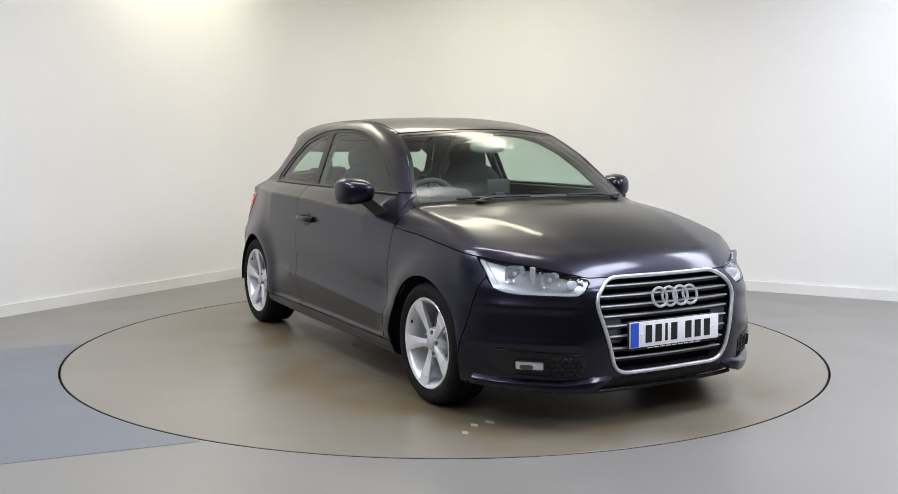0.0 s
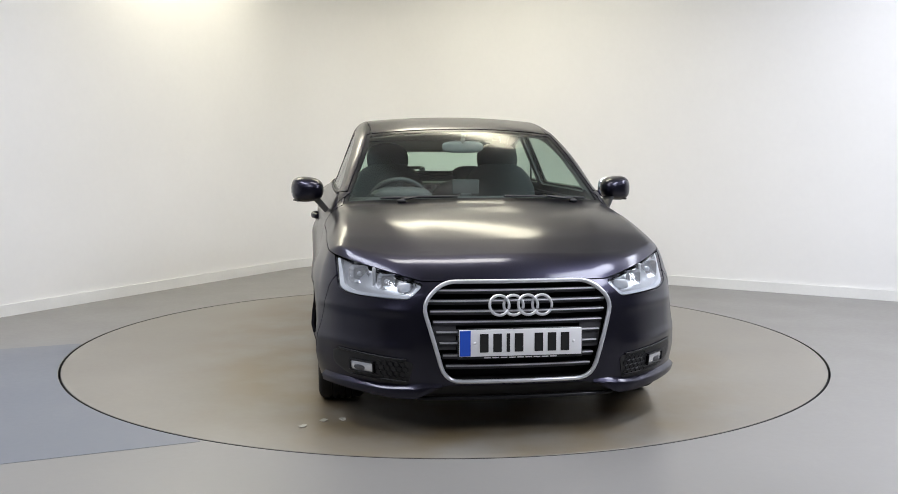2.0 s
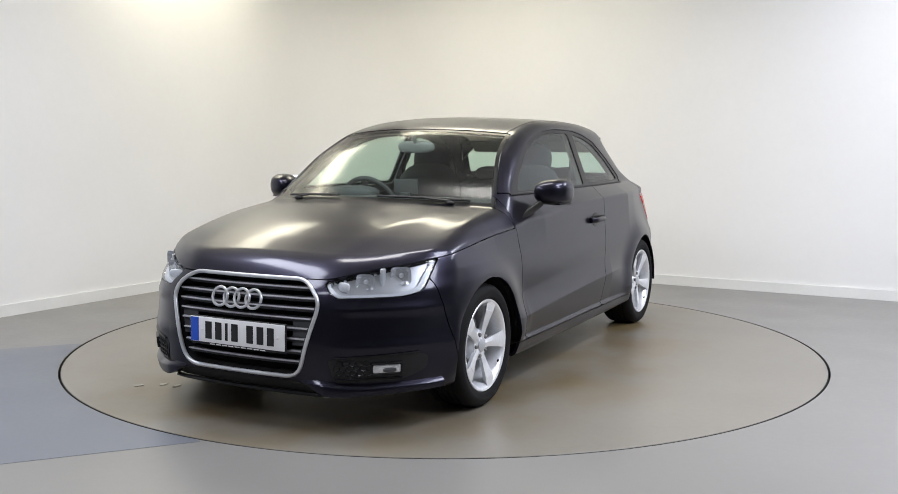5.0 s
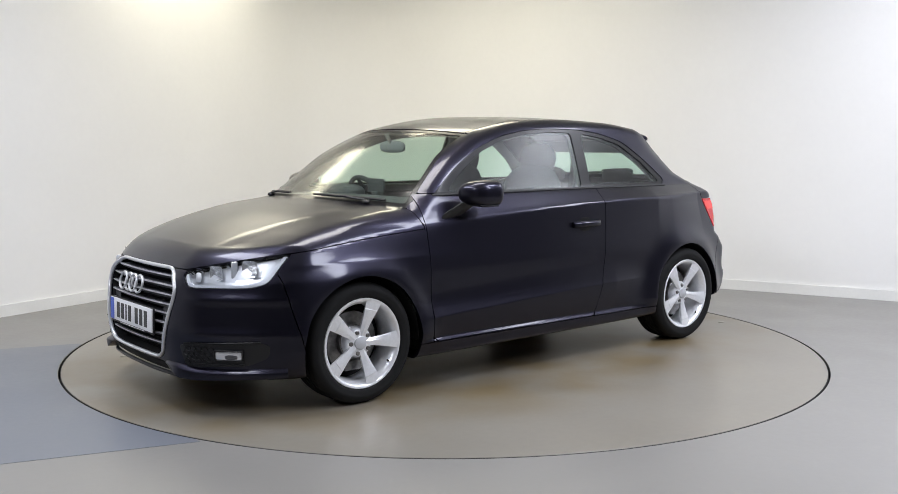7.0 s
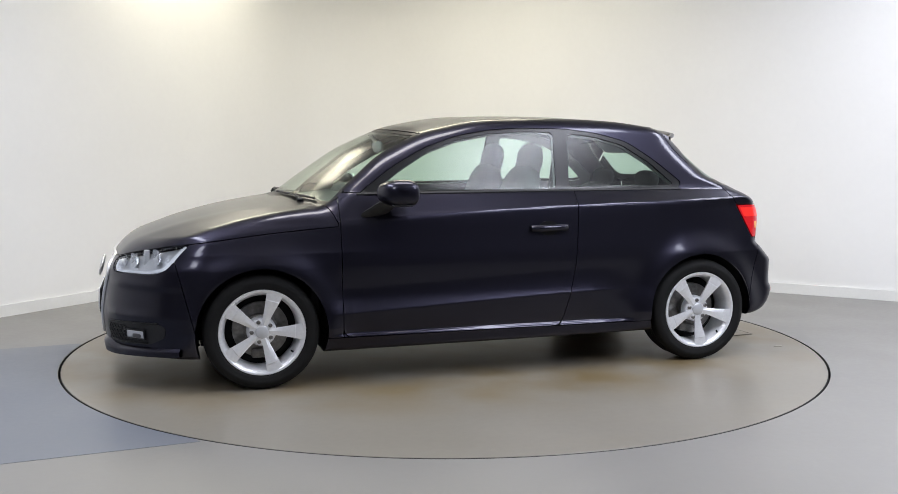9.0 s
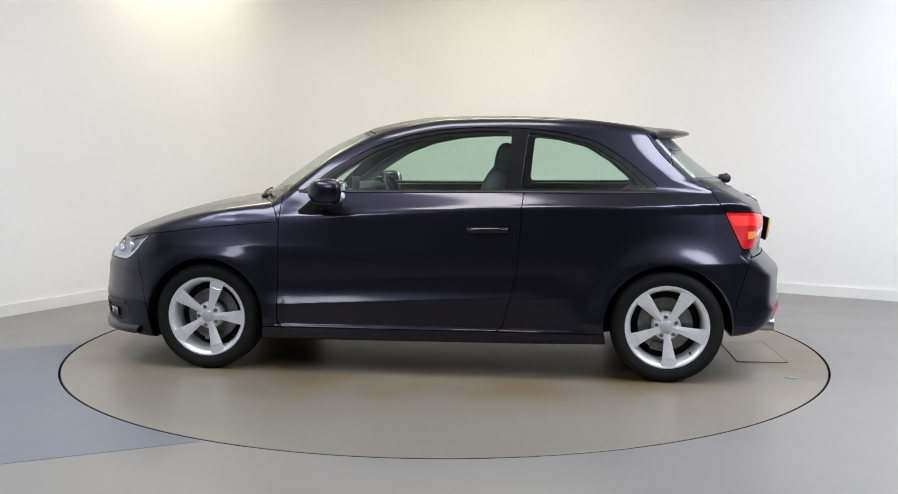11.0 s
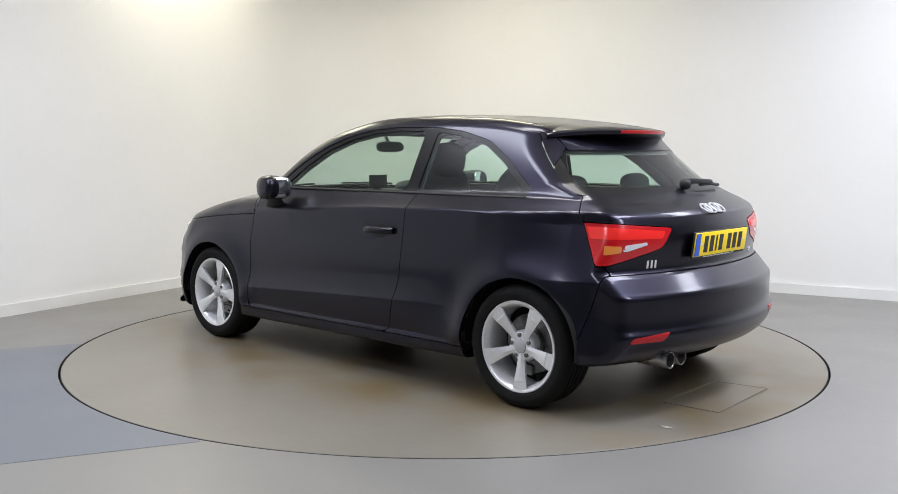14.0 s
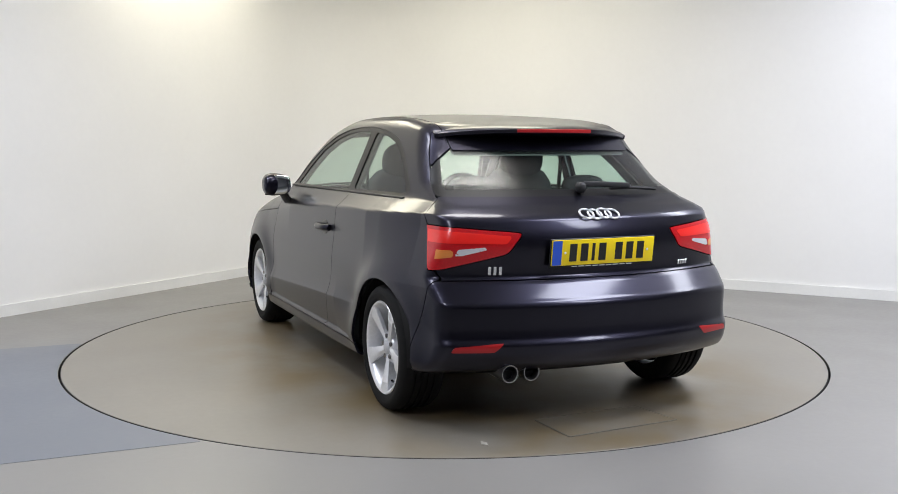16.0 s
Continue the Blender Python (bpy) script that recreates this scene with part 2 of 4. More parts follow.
def boundary(T):
    e = np.concatenate([T[:, [0, 1]], T[:, [1, 2]], T[:, [2, 0]]])
    s = np.sort(e, 1)
    _, idx, cnt = np.unique(s, axis=0, return_index=True, return_counts=True)
    return e[idx[cnt == 1]]


def panel(name, V, N, T, mat, parent, label="", depth=0.012, shift=0.0):
    """A curved sheet as a mesh: its face, and its folded-in edges of the given depth."""
    V = V + N * shift
    E = boundary(T)
    nv = len(V)
    a, b = V[E[:, 0]], V[E[:, 1]]
    na, nb = N[E[:, 0]], N[E[:, 1]]
    side = np.cross(b - a, (na + nb) / 2)
    ln = np.linalg.norm(side, axis=1, keepdims=True)
    side = side / np.where(ln < 1e-9, 1, ln)
    m = len(E)
    VV = np.concatenate([V, a, b, b - nb * depth, a - na * depth])
    NN = np.concatenate([N, side, side, side, side])
    i = nv + np.arange(m)
    quads = np.stack([i + m, i, i + 3 * m, i + 2 * m], 1)
    faces = T.tolist() + quads.tolist()
    return link(name, mesh_of(name, VV, faces, mat, NN), parent, label)


def poly_field(u, v, pts, r=0.0):
    """Signed distance to a polygon with corners rounded by r: positive inside."""
    P = np.array(pts, float)
    if r:
        c = P.mean(0)
        Q = []
        n = len(P)
        for i in range(n):
            p0, p1, p2 = P[i - 1], P[i], P[(i + 1) % n]
            d0, d2 = p0 - p1, p2 - p1
            l0, l2 = np.linalg.norm(d0), np.linalg.norm(d2)
            k = min(r, l0 * 0.45, l2 * 0.45)
            a, b = p1 + d0 / l0 * k, p1 + d2 / l2 * k
            for t in (0, 0.2, 0.4, 0.6, 0.8, 1):
                Q.append(a * (1 - t) ** 2 + 2 * p1 * t * (1 - t) + b * t * t)
        P = np.array(Q)
    d = np.full(u.shape, 1e9)
    s = np.ones(u.shape)
    n = len(P)
    for i in range(n):
        (x0, y0), (x1, y1) = P[i], P[i - 1]
        ex, ey = x1 - x0, y1 - y0
        wx, wy = u - x0, v - y0
        t = np.clip((wx * ex + wy * ey) / (ex * ex + ey * ey + 1e-12), 0, 1)
        d = np.minimum(d, (wx - ex * t) ** 2 + (wy - ey * t) ** 2)
        c1, c2, c3 = v >= y0, v < y1, ex * wy > ey * wx
        flip = (c1 & c2 & c3) | (~c1 & ~c2 & ~c3)
        s = np.where(flip, -s, s)
    return -s * np.sqrt(d)


# ------------------------------------------------------------------ the room
TABLE_X = 0.008
FRONT_C = Vector((-1.12, 4.32, 0))
DIR_L, DIR_R = Vector((-0.511, -0.860, 0)), Vector((0.868, -0.496, 0))


def room():
    r = 0.95
    a = FRONT_C + DIR_L * r
    b = FRONT_C + DIR_R * r
    far_l = FRONT_C + DIR_L * 12.5
    far_r = FRONT_C + DIR_R * 12.0
    far = FRONT_C + DIR_L * 12.5 + DIR_R * 12.0
    outline = [far_l, a]
    for k in range(1, 16):
        t = k / 16
        outline.append(a * (1 - t) ** 2 + FRONT_C * 2 * t * (1 - t) + b * t * t)
    outline += [b, far_r, far]
    n = len(outline)

    def outward(i):
        p0, p1, p2 = outline[i - 1], outline[i], outline[(i + 1) % n]
        d1, d2 = (p1 - p0).normalized(), (p2 - p1).normalized()
        n1, n2 = Vector((-d1.y, d1.x, 0)), Vector((-d2.y, d2.x, 0))
        m = (n1 + n2).normalized()
        return m / max(0.4, m.dot(n1))

    def strip(name, i0, i1, mat, d0, d1, z0, z1, label="", kind="structure"):
        bm = bmesh.new()
        rows = []
        for i in range(i0, i1 + 1):
            o = outward(i % n)
            p = outline[i % n]
            rows.append([bm.verts.new((p + o * d + Vector((0, 0, z)))) for d, z in ((d0, z0), (d0, z1), (d1, z1), (d1, z0))])
        for p, q in zip(rows, rows[1:]):
            for k in range(4):
                bm.faces.new((p[k], p[(k + 1) % 4], q[(k + 1) % 4], q[k]))
        bm.faces.new(rows[0][::-1])
        bm.faces.new(rows[-1])
        ob = part(name, bm, mat, None, label, 40)
        return tagged(ob, kind=kind)

    strip("wall_back", 0, n - 2, WALL, 0.0, 0.15, 0.0, CEIL, "white painted studio wall with a rounded corner")
    # Unseen walls that close the room, kept grey to darken the car's reflections.
    strip("wall_front", n - 2, n - 1, GREY_WALL, 0.0, 0.15, 0.0, CEIL, "unseen plain grey wall standing in for dark surroundings")
    strip("wall_side", n - 1, n, GREY_WALL, 0.0, 0.15, 0.0, CEIL, "unseen plain grey wall standing in for dark surroundings")
    strip("baseboard", 0, n - 2, SKIRT, -0.016, -0.002, 0.0, 0.085, "low white skirting board along the wall")
    # floor: a sheet with a round opening for the turntable
    bm = bmesh.new()
    k = 160
    inner = [bm.verts.new((TABLE_X + 2.2395 * math.cos(2 * math.pi * i / k), 2.2395 * math.sin(2 * math.pi * i / k), 0)) for i in range(k)]
    low = [bm.verts.new((v.co.x, v.co.y, -0.06)) for v in inner]
    outer = [bm.verts.new((18 * math.cos(2 * math.pi * i / k), 18 * math.sin(2 * math.pi * i / k), 0)) for i in range(k)]
    for i in range(k):
        j = (i + 1) % k
        bm.faces.new((inner[i], outer[i], outer[j], inner[j]))
        bm.faces.new((inner[i], inner[j], low[j], low[i]))
    ob = part("floor", bm, FLOOR, None, "grey semi-gloss vinyl studio floor")
    tagged(ob, kind="structure")
    bm = bmesh.new()
    bmesh.ops.create_circle(bm, cap_ends=True, segments=96, radius=2.6, matrix=Matrix.Translation((0, 0, -0.06)))
    # Near-black lining puts the gap's shade into the colour of its wall.
    revolve([(2.2385, -0.059), (2.2385, -0.002)], 160, "z", bm)
    for v in bm.verts:
        v.co.x += TABLE_X
    tagged(part("turntable_pit", bm, GAP, None, "dark narrow gap round the turntable"), kind="structure")
    # the blue-grey drive-on lane
    gx, gy = np.meshgrid(np.linspace(-7, -0.4, 200), np.linspace(-5, 1, 180), indexing="ij")
    V = np.stack([gx.ravel(), gy.ravel(), np.full(gx.size, 0.0014)], 1)
    idx = np.arange(gx.size).reshape(gx.shape)
    q = np.stack([idx[:-1, :-1], idx[1:, :-1], idx[1:, 1:], idx[:-1, 1:]], -1).reshape(-1, 4)
    T = np.concatenate([q[:, [0, 1, 2]], q[:, [0, 2, 3]]])
    N = np.tile([0.0, 0, 1], (len(V), 1))
    c, s = math.cos(radians(22.3)), math.sin(radians(22.3))
    across = -s * (V[:, 0] + 2.25) + c * (V[:, 1] + 0.04)
    f = np.minimum.reduce([-across, across + 2.30, np.hypot(V[:, 0] - TABLE_X, V[:, 1]) - 2.2425])
    V, N, T = clip(V, N, T, f)
    tagged(panel("floor_lane", V, N, T, LANE, None, "blue-grey vinyl lane leading to the turntable", 0.0010), kind="structure")
    # ceiling
    bm = box_bm(-16, 16, -16, 10, CEIL, CEIL + 0.12)
    tagged(part("ceiling", bm, CEILING, None, "plain white studio ceiling"), kind="structure")


def ceiling_lights():
    for x, y, l, w, turn, watts, colour in PANELS:
        lamp = tagged(new("ceiling_light"), "white rectangular ceiling light panel, unseen, switched on", "ceiling light", "studio ceiling lights")
        lamp.matrix_basis = pose(x, y, CEIL, 0, 0, turn)
        bm = bmesh.new()
        for x0, x1, y0, y1 in ((-l / 2 - 0.03, l / 2 + 0.03, -w / 2 - 0.03, -w / 2), (-l / 2 - 0.03, l / 2 + 0.03, w / 2, w / 2 + 0.03), (-l / 2 - 0.03, -l / 2, -w / 2, w / 2), (l / 2, l / 2 + 0.03, -w / 2, w / 2)):
            box_bm(x0, x1, y0, y1, -0.06, -0.001, 0.004, 1, bm)
        part("frame", bm, LAMP_FRAME, lamp)
        part("diffuser", box_bm(-l / 2 + 0.002, l / 2 - 0.002, -w / 2 + 0.002, w / 2 - 0.002, -0.045, -0.003), PANEL_GLOW, lamp)
        data = bpy.data.lights.new("panel_light", "AREA")
        data.shape, data.size, data.size_y, data.energy, data.color = "RECTANGLE", l, w, watts, colour
        ob = new("panel_light", data)
        ob.matrix_basis = pose(x, y, CEIL - 0.065, 0, 0, turn)


room()
ceiling_lights()

# ------------------------------------------------------------------ the turntable
turntable = tagged(new("turntable"), "large round grey vinyl turntable set flush in the floor", "turntable")
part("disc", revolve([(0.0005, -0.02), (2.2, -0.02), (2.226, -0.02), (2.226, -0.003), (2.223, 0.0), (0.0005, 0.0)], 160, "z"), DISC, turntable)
# Added black ring: the gap's shade is put into the disc's edge.
part("gap_shade_ring", revolve([(2.2262, -0.05), (2.2285, -0.05), (2.2285, -0.0015), (2.2262, -0.0015)], 160, "z"), GAP, turntable, "added black ring that paints the gap's shade")

# ------------------------------------------------------------------ the car's body as one rounded form
# car space: x forward from the front axle, y to the car's left, z up
AXLE, HUB_Z, TYRE_R = -2.469, 0.288, 0.291
OFF = Vector((1.196, 0.048, 0.0))


def curve(x, xs, ys):
    """A smooth curve through a few control points (cubic, monotone tangents)."""
    xs, ys = np.array(xs, float), np.array(ys, float)
    h = np.diff(xs)
    d = np.diff(ys) / h
    m = np.concatenate([[d[0]], np.where(d[:-1] * d[1:] > 0, 2 * d[:-1] * d[1:] / (d[:-1] + d[1:] + 1e-12), 0), [d[-1]]])
    x = np.clip(x, xs[0], xs[-1])
    i = np.clip(np.searchsorted(xs, x) - 1, 0, len(h) - 1)
    t = (x - xs[i]) / h[i]
    t2, t3 = t * t, t * t * t
    return ys[i] * (2 * t3 - 3 * t2 + 1) + m[i] * h[i] * (t3 - 2 * t2 + t) + ys[i + 1] * (3 * t2 - 2 * t3) + m[i + 1] * h[i] * (t3 - t2)


def smax(a, b, r):
    return np.maximum(a, b) + np.maximum(r - np.abs(a - b), 0) ** 2 / (4 * r)


ROOF_X = (-3.4, -2.62, -2.3, -1.9, -1.5, -1.2, -0.85, -0.55, -0.30, -0.12, 0.0, 0.2, 0.44, 0.60, 0.74, 0.9)
ROOF_Z = (1.10, 1.302, 1.340, 1.387, 1.399, 1.393, 1.340, 1.221, 1.058, 0.941, 0.920, 0.882, 0.815, 0.755, 0.70, 0.56)
NOSE_Z = (0.10, 0.17, 0.23, 0.36, 0.50, 0.60, 0.66, 0.75)
NOSE_X = (0.66, 0.733, 0.778, 0.793, 0.780, 0.757, 0.713, 0.655)
TAIL_Z = (0.15, 0.24, 0.28, 0.32, 0.36, 0.385, 0.42, 0.46, 0.545, 0.562, 0.58, 0.635, 0.67, 0.80, 0.90, 0.97, 1.10, 1.25, 1.32, 1.45)
TAIL_X = (-2.94, -3.045, -3.105, -3.138, -3.153, -3.157, -3.1435, -3.141, -3.143, -3.138, -3.122, -3.072, -3.04, -3.055, -3.03, -2.921, -2.730, -2.566, -2.53, -2.40)
SIDE_Z = (0.14, 0.20, 0.27, 0.36, 0.46, 0.60, 0.74, 0.85, 0.87, 0.89, 0.965, 0.985, 1.01, 1.10, 1.20, 1.31, 1.45)
SIDE_Y = (0.79, 0.836, 0.838, 0.832, 0.822, 0.825, 0.813, 0.803, 0.799, 0.784, 0.730, 0.714, 0.7015, 0.6655, 0.6245, 0.5785, 0.515)
# bow of the screen, crown of roof and bonnet, nose bow, nose corner and its start, tapers of front, rear and cabin, tail bow, tail corner
K = (0.434, 0.09, -0.03, 0.165, 1.22, 0.337, 0.102, 0.155, 0.033, 0.28, 0.10, 0.08)


def body_field(x, y, z):
    """Below zero inside the car's outer form."""
    y = np.abs(y)
    # roof, windscreen and bonnet from above
    bow = K[0] * y * y
    crown = curve(x, (-2.7, -1.4, -0.95, -0.25, 0.6), (K[1], K[1], 0.10, 0.05, K[2])) * y * y
    top = (z - (curve(x + bow, ROOF_X, ROOF_Z) - crown)) * curve(x, (-1.1, -0.75, -0.3, -0.05), (1.0, 0.87, 0.87, 1.0))
    ridge = curve(x, (-0.15, 0.62), (0.565, 0.37))
    top = top - 0.004 * np.exp(-((y - ridge) / 0.07) ** 2) * np.clip((x + 0.15) / 0.1, 0, 1) * np.clip((0.68 - x) / 0.15, 0, 1)
    # sides
    crease = curve(x, (-2.8, -1.7, -0.4, 0.33), (0.925, 0.900, 0.825, 0.735))
    zz = np.where(z < 0.60, z, np.where(z < crease, 0.60 + (z - 0.60) * 0.27 / (crease - 0.60), np.where(z < 0.975, 0.87 + (z - crease) * 0.105 / (0.975 - crease), z)))
    wy = curve(zz, SIDE_Z, SIDE_Y)
    low = 1 - np.clip((z - 0.9) / 0.1, 0, 1)
    wy = wy - low * (K[6] * np.clip(x - 0.05, 0, 2) ** 1.6 + K[7] * np.clip(-2.35 - x, 0, 2) ** 1.5)
    wy = wy - (1 - low) * (K[8] * np.clip(-1.3 - x, 0, 2) ** 2 + 0.02 * np.clip(x + 0.9, 0, 2))
    for hx in (0.0, AXLE):
        d = np.hypot(x - hx, z - HUB_Z)
        wy = wy + 0.026 * np.exp(-((d - 0.33) / 0.085) ** 2) * np.clip((z - 0.2) / 0.1, 0, 1)
    wy = wy - 0.028 * np.clip((z - 0.68) / 0.15, 0, 1) * np.clip((x + 0.75) / 0.6, 0, 1) * low
    wy = wy - 0.05 * np.clip((z - 0.62) / 0.25, 0, 1) * np.clip((-2.2 - x) / 0.5, 0, 1) * low
    foot = curve(x, (-1.9, -1.7, -0.4, -0.3), (0.435, 0.43, 0.37, 0.365))
    # the door's lower crease: a ledge above it, an undercut below, and the sill standing proud
    drop = foot - z
    ledge = np.where(drop < 0, 0.021 * np.clip(1 + drop / 0.13, 0, 1) ** 1.7, 0.021 - 0.23 * np.clip(drop, 0, 0.16))
    ledge = ledge + 0.020 * np.clip((0.268 - z) / 0.014, 0, 1)
    wy = wy + ledge * np.clip((x + 2.08) / 0.3, 0, 1) * np.clip((-0.33 - x) / 0.12, 0, 1)
    side = (y - wy) * 0.95
    # nose and tail
    corner = np.clip(y - K[5], 0, 1)
    front = x - (curve(z, NOSE_Z, NOSE_X) - K[3] * y * y - K[4] * corner ** 2)
    front = front - (0.008 * np.exp(-((z - 0.535) / 0.022) ** 2) + 0.010 * np.exp(-((z - 0.378) / 0.026) ** 2)) * np.clip((y - 0.44) / 0.1, 0, 1)
    tail_corner = np.clip(y - 0.5, 0, 1)
    hi = np.clip((z - 0.95) / 0.1, 0, 1)
    rear = (curve(z, TAIL_Z, TAIL_X) + (K[9] + 0.15 * hi) * y * y + (K[10] * (1 - hi) + K[11] * hi) * tail_corner ** 2 - x) * curve(z, (0.6, 0.9, 1.0, 1.3), (1, 1, 0.74, 0.74))
    under = curve(x, (-3.2, -2.8, -2.1, -0.4, 0.4, 0.8), (0.262, 0.245, 0.190, 0.175, 0.165, 0.165)) - z
    f = smax(top, side, 0.055)
    f = smax(f, front, 0.07)
    f = smax(f, rear, 0.05 + 0.06 * hi)
    return smax(f, under, 0.03)


def shell(step=0.012):
    """The body's surface, found along rays from a line inside it."""
    a, b, zc = -2.78, 0.30, 0.62
    nphi = 560
    fine = np.linspace(0, 2 * math.pi, 4001)
    dens = 1 + 1.5 * (np.abs(np.minimum(fine, 2 * math.pi - fine) - 1.80) < 0.30)
    dens = np.concatenate([[0], np.cumsum(dens[:-1])])
    phi = np.interp(np.arange(nphi) / nphi, dens / dens[-1], fine)
    nx = int((b - a) / step)
    nt = 100
    rows = [(b, t, 1) for t in np.linspace(0.02, math.pi / 2, nt)[:-1]] + [(x, math.pi / 2, 0) for x in np.linspace(b, a, nx)] + [(a, t, -1) for t in np.linspace(math.pi / 2, 0.02, nt)[1:]]
    R = np.array(rows)
    X0 = np.repeat(R[:, 0], nphi)
    th = np.repeat(R[:, 1], nphi)
    sg = np.repeat(R[:, 2], nphi)
    ph = np.tile(phi, len(R))
    W = np.stack([sg * np.cos(th), np.sin(th) * np.sin(ph), np.sin(th) * np.cos(ph)], 1)
    O = np.stack([X0, 0 * X0, 0 * X0 + zc], 1)
    lo, hi = np.zeros(len(X0)), np.full(len(X0), 2.0)
    for _ in range(24):
        mid = (lo + hi) / 2
        P = O + W * mid[:, None]
        ins = body_field(P[:, 0], P[:, 1], P[:, 2]) < 0
        lo, hi = np.where(ins, mid, lo), np.where(ins, hi, mid)
    V = O + W * lo[:, None]
    N = normal_at(V)
    nr = len(R)
    idx = np.arange(nr * nphi).reshape(nr, nphi)
    nxt = np.roll(idx, -1, 1)
    q = np.stack([idx[:-1], nxt[:-1], nxt[1:], idx[1:]], -1).reshape(-1, 4)
    T = np.concatenate([q[:, [0, 1, 2]], q[:, [0, 2, 3]]])
    for ring in (idx[0], idx[-1][::-1]):
        c = len(V)
        V = np.concatenate([V, V[ring].mean(0, keepdims=True)])
        N = np.concatenate([N, N[ring].mean(0, keepdims=True)])
        T = np.concatenate([T, np.stack([np.full(nphi, c), np.roll(ring, -1), ring], 1)])
    g = np.cross(V[T[:, 1]] - V[T[:, 0]], V[T[:, 2]] - V[T[:, 0]])
    flip = (g * N[T[:, 0]]).sum(1) < 0
    T[flip] = T[flip][:, ::-1]
    return V, N, T


def normal_at(V, e=0.004):
    x, y, z = V[:, 0], V[:, 1], V[:, 2]
    N = np.stack([body_field(x + e, y, z) - body_field(x - e, y, z), body_field(x, y + e, z) - body_field(x, y - e, z), body_field(x, y, z + e) - body_field(x, y, z - e)], 1)
    return N / np.maximum(np.linalg.norm(N, axis=1, keepdims=True), 1e-9)


def on_body(point, way):
    """Where a ray from outside meets the body, and the outward normal there."""
    p, w = np.array(point, float), np.array(way, float)
    s = np.linspace(0, 3, 3001)
    P = p + w * s[:, None]
    f = body_field(P[:, 0], P[:, 1], P[:, 2])
    i = int(np.argmax(f < 0))
    t = s[i] - 0.001 * f[i] / (f[i] - f[i - 1]) if i else 0
    q = (p + w * t)[None]
    return Vector(q[0]), Vector(normal_at(q)[0])


def at_front(y, z):
    return on_body((2.0, y, z), (-1, 0, 0))


def at_side(x, z, s=1):
    return on_body((x, 2.0 * s, z), (0, -s, 0))


def at_rear(y, z):
    return on_body((-4.5, y, z), (1, 0, 0))


def at_top(x, y):
    return on_body((x, y, 2.5), (0, 0, -1))


car = tagged(new("car"), "dark metallic three-door hatchback parked on the turntable", "car")
SV, SN, ST = shell()
SX, SY, SZ = SV[:, 0], SV[:, 1], SV[:, 2]
AY = np.abs(SY)
GAPW = 0.0022

# outlines on the body: side (x, z), front and rear (y, z)
DOOR = [(-0.405, 0.25), (-0.405, 1.02), (-1.73, 1.02), (-1.715, 0.93), (-1.709, 0.77), (-1.691, 0.55), (-1.658, 0.43), (-1.61, 0.25)]
DOOR_GLASS = [(-0.60, 0.987), (-0.75, 1.10), (-0.905, 1.192), (-1.08, 1.255), (-1.26, 1.289), (-1.45, 1.302), (-1.65, 1.300), (-1.622, 0.990)]
REAR_GLASS = [(-1.70, 0.997), (-1.735, 1.296), (-1.90, 1.275), (-2.07, 1.232), (-2.227, 1.134), (-2.345, 1.03), (-2.37, 1.008), (-2.33, 1.0)]
DLO = [(-0.50, 0.965), (-0.70, 1.110), (-0.88, 1.208), (-1.07, 1.274), (-1.26, 1.308), (-1.45, 1.321), (-1.73, 1.316), (-1.91, 1.295), (-2.10, 1.248), (-2.26, 1.145), (-2.42, 1.016), (-2.39, 0.985), (-1.65, 0.976)]
HEADLAMP = [(0.395, 0.645), (0.70, 0.720), (0.752, 0.737), (0.750, 0.70), (0.745, 0.612), (0.715, 0.592), (0.673, 0.586), (0.462, 0.583)]
GRILLE = [(-0.315, 0.654), (0.315, 0.654), (0.405, 0.572), (0.312, 0.244), (-0.312, 0.244), (-0.405, 0.572)]
TAILLAMP = [(0.375, 0.853), (0.724, 0.884), (0.90, 0.884), (0.90, 0.695), (0.73, 0.693), (0.443, 0.763)]
REAR_SCREEN = [(-0.638, 1.0), (0.638, 1.0), (0.5316, 1.288), (-0.5316, 1.288)]


def line_field(u, v, p, q):
    """Distance from a line through p and q: positive to its left."""
    dx, dy = q[0] - p[0], q[1] - p[1]
    n = math.hypot(dx, dy)
    return (dx * (v - p[1]) - dy * (u - p[0])) / n


F_ARCH = np.minimum(np.hypot(SX, SZ - HUB_Z) - 0.325, np.hypot(SX - AXLE, SZ - HUB_Z) - 0.325)
F_ARCH = np.where(AY > 0.45, F_ARCH, 1.0)
F_DLO = np.where(AY > 0.4, poly_field(SX, SZ, DLO, 0.05), -1.0)
F_DOORGLASS = np.where(AY > 0.4, poly_field(SX, SZ, DOOR_GLASS, 0.03), -1.0)
F_REARGLASS = np.where(AY > 0.4, poly_field(SX, SZ, REAR_GLASS, 0.03), -1.0)
F_HEAD = np.where(SX > 0.1, poly_field(AY, SZ, HEADLAMP, 0.02), -1.0)
F_GRILLE = np.where(SX > 0.3, poly_field(SY, SZ, GRILLE, 0.06), -1.0)
F_TAIL = np.where(SX < -2.6, np.minimum(poly_field(AY, SZ, TAILLAMP, 0.02), (-2.755 - (0.884 - SZ) * 0.47 - SX) * 0.9), -1.0)
F_RSCREEN = np.where(SX < -2.5, poly_field(SY, SZ, REAR_SCREEN, 0.012), -1.0)
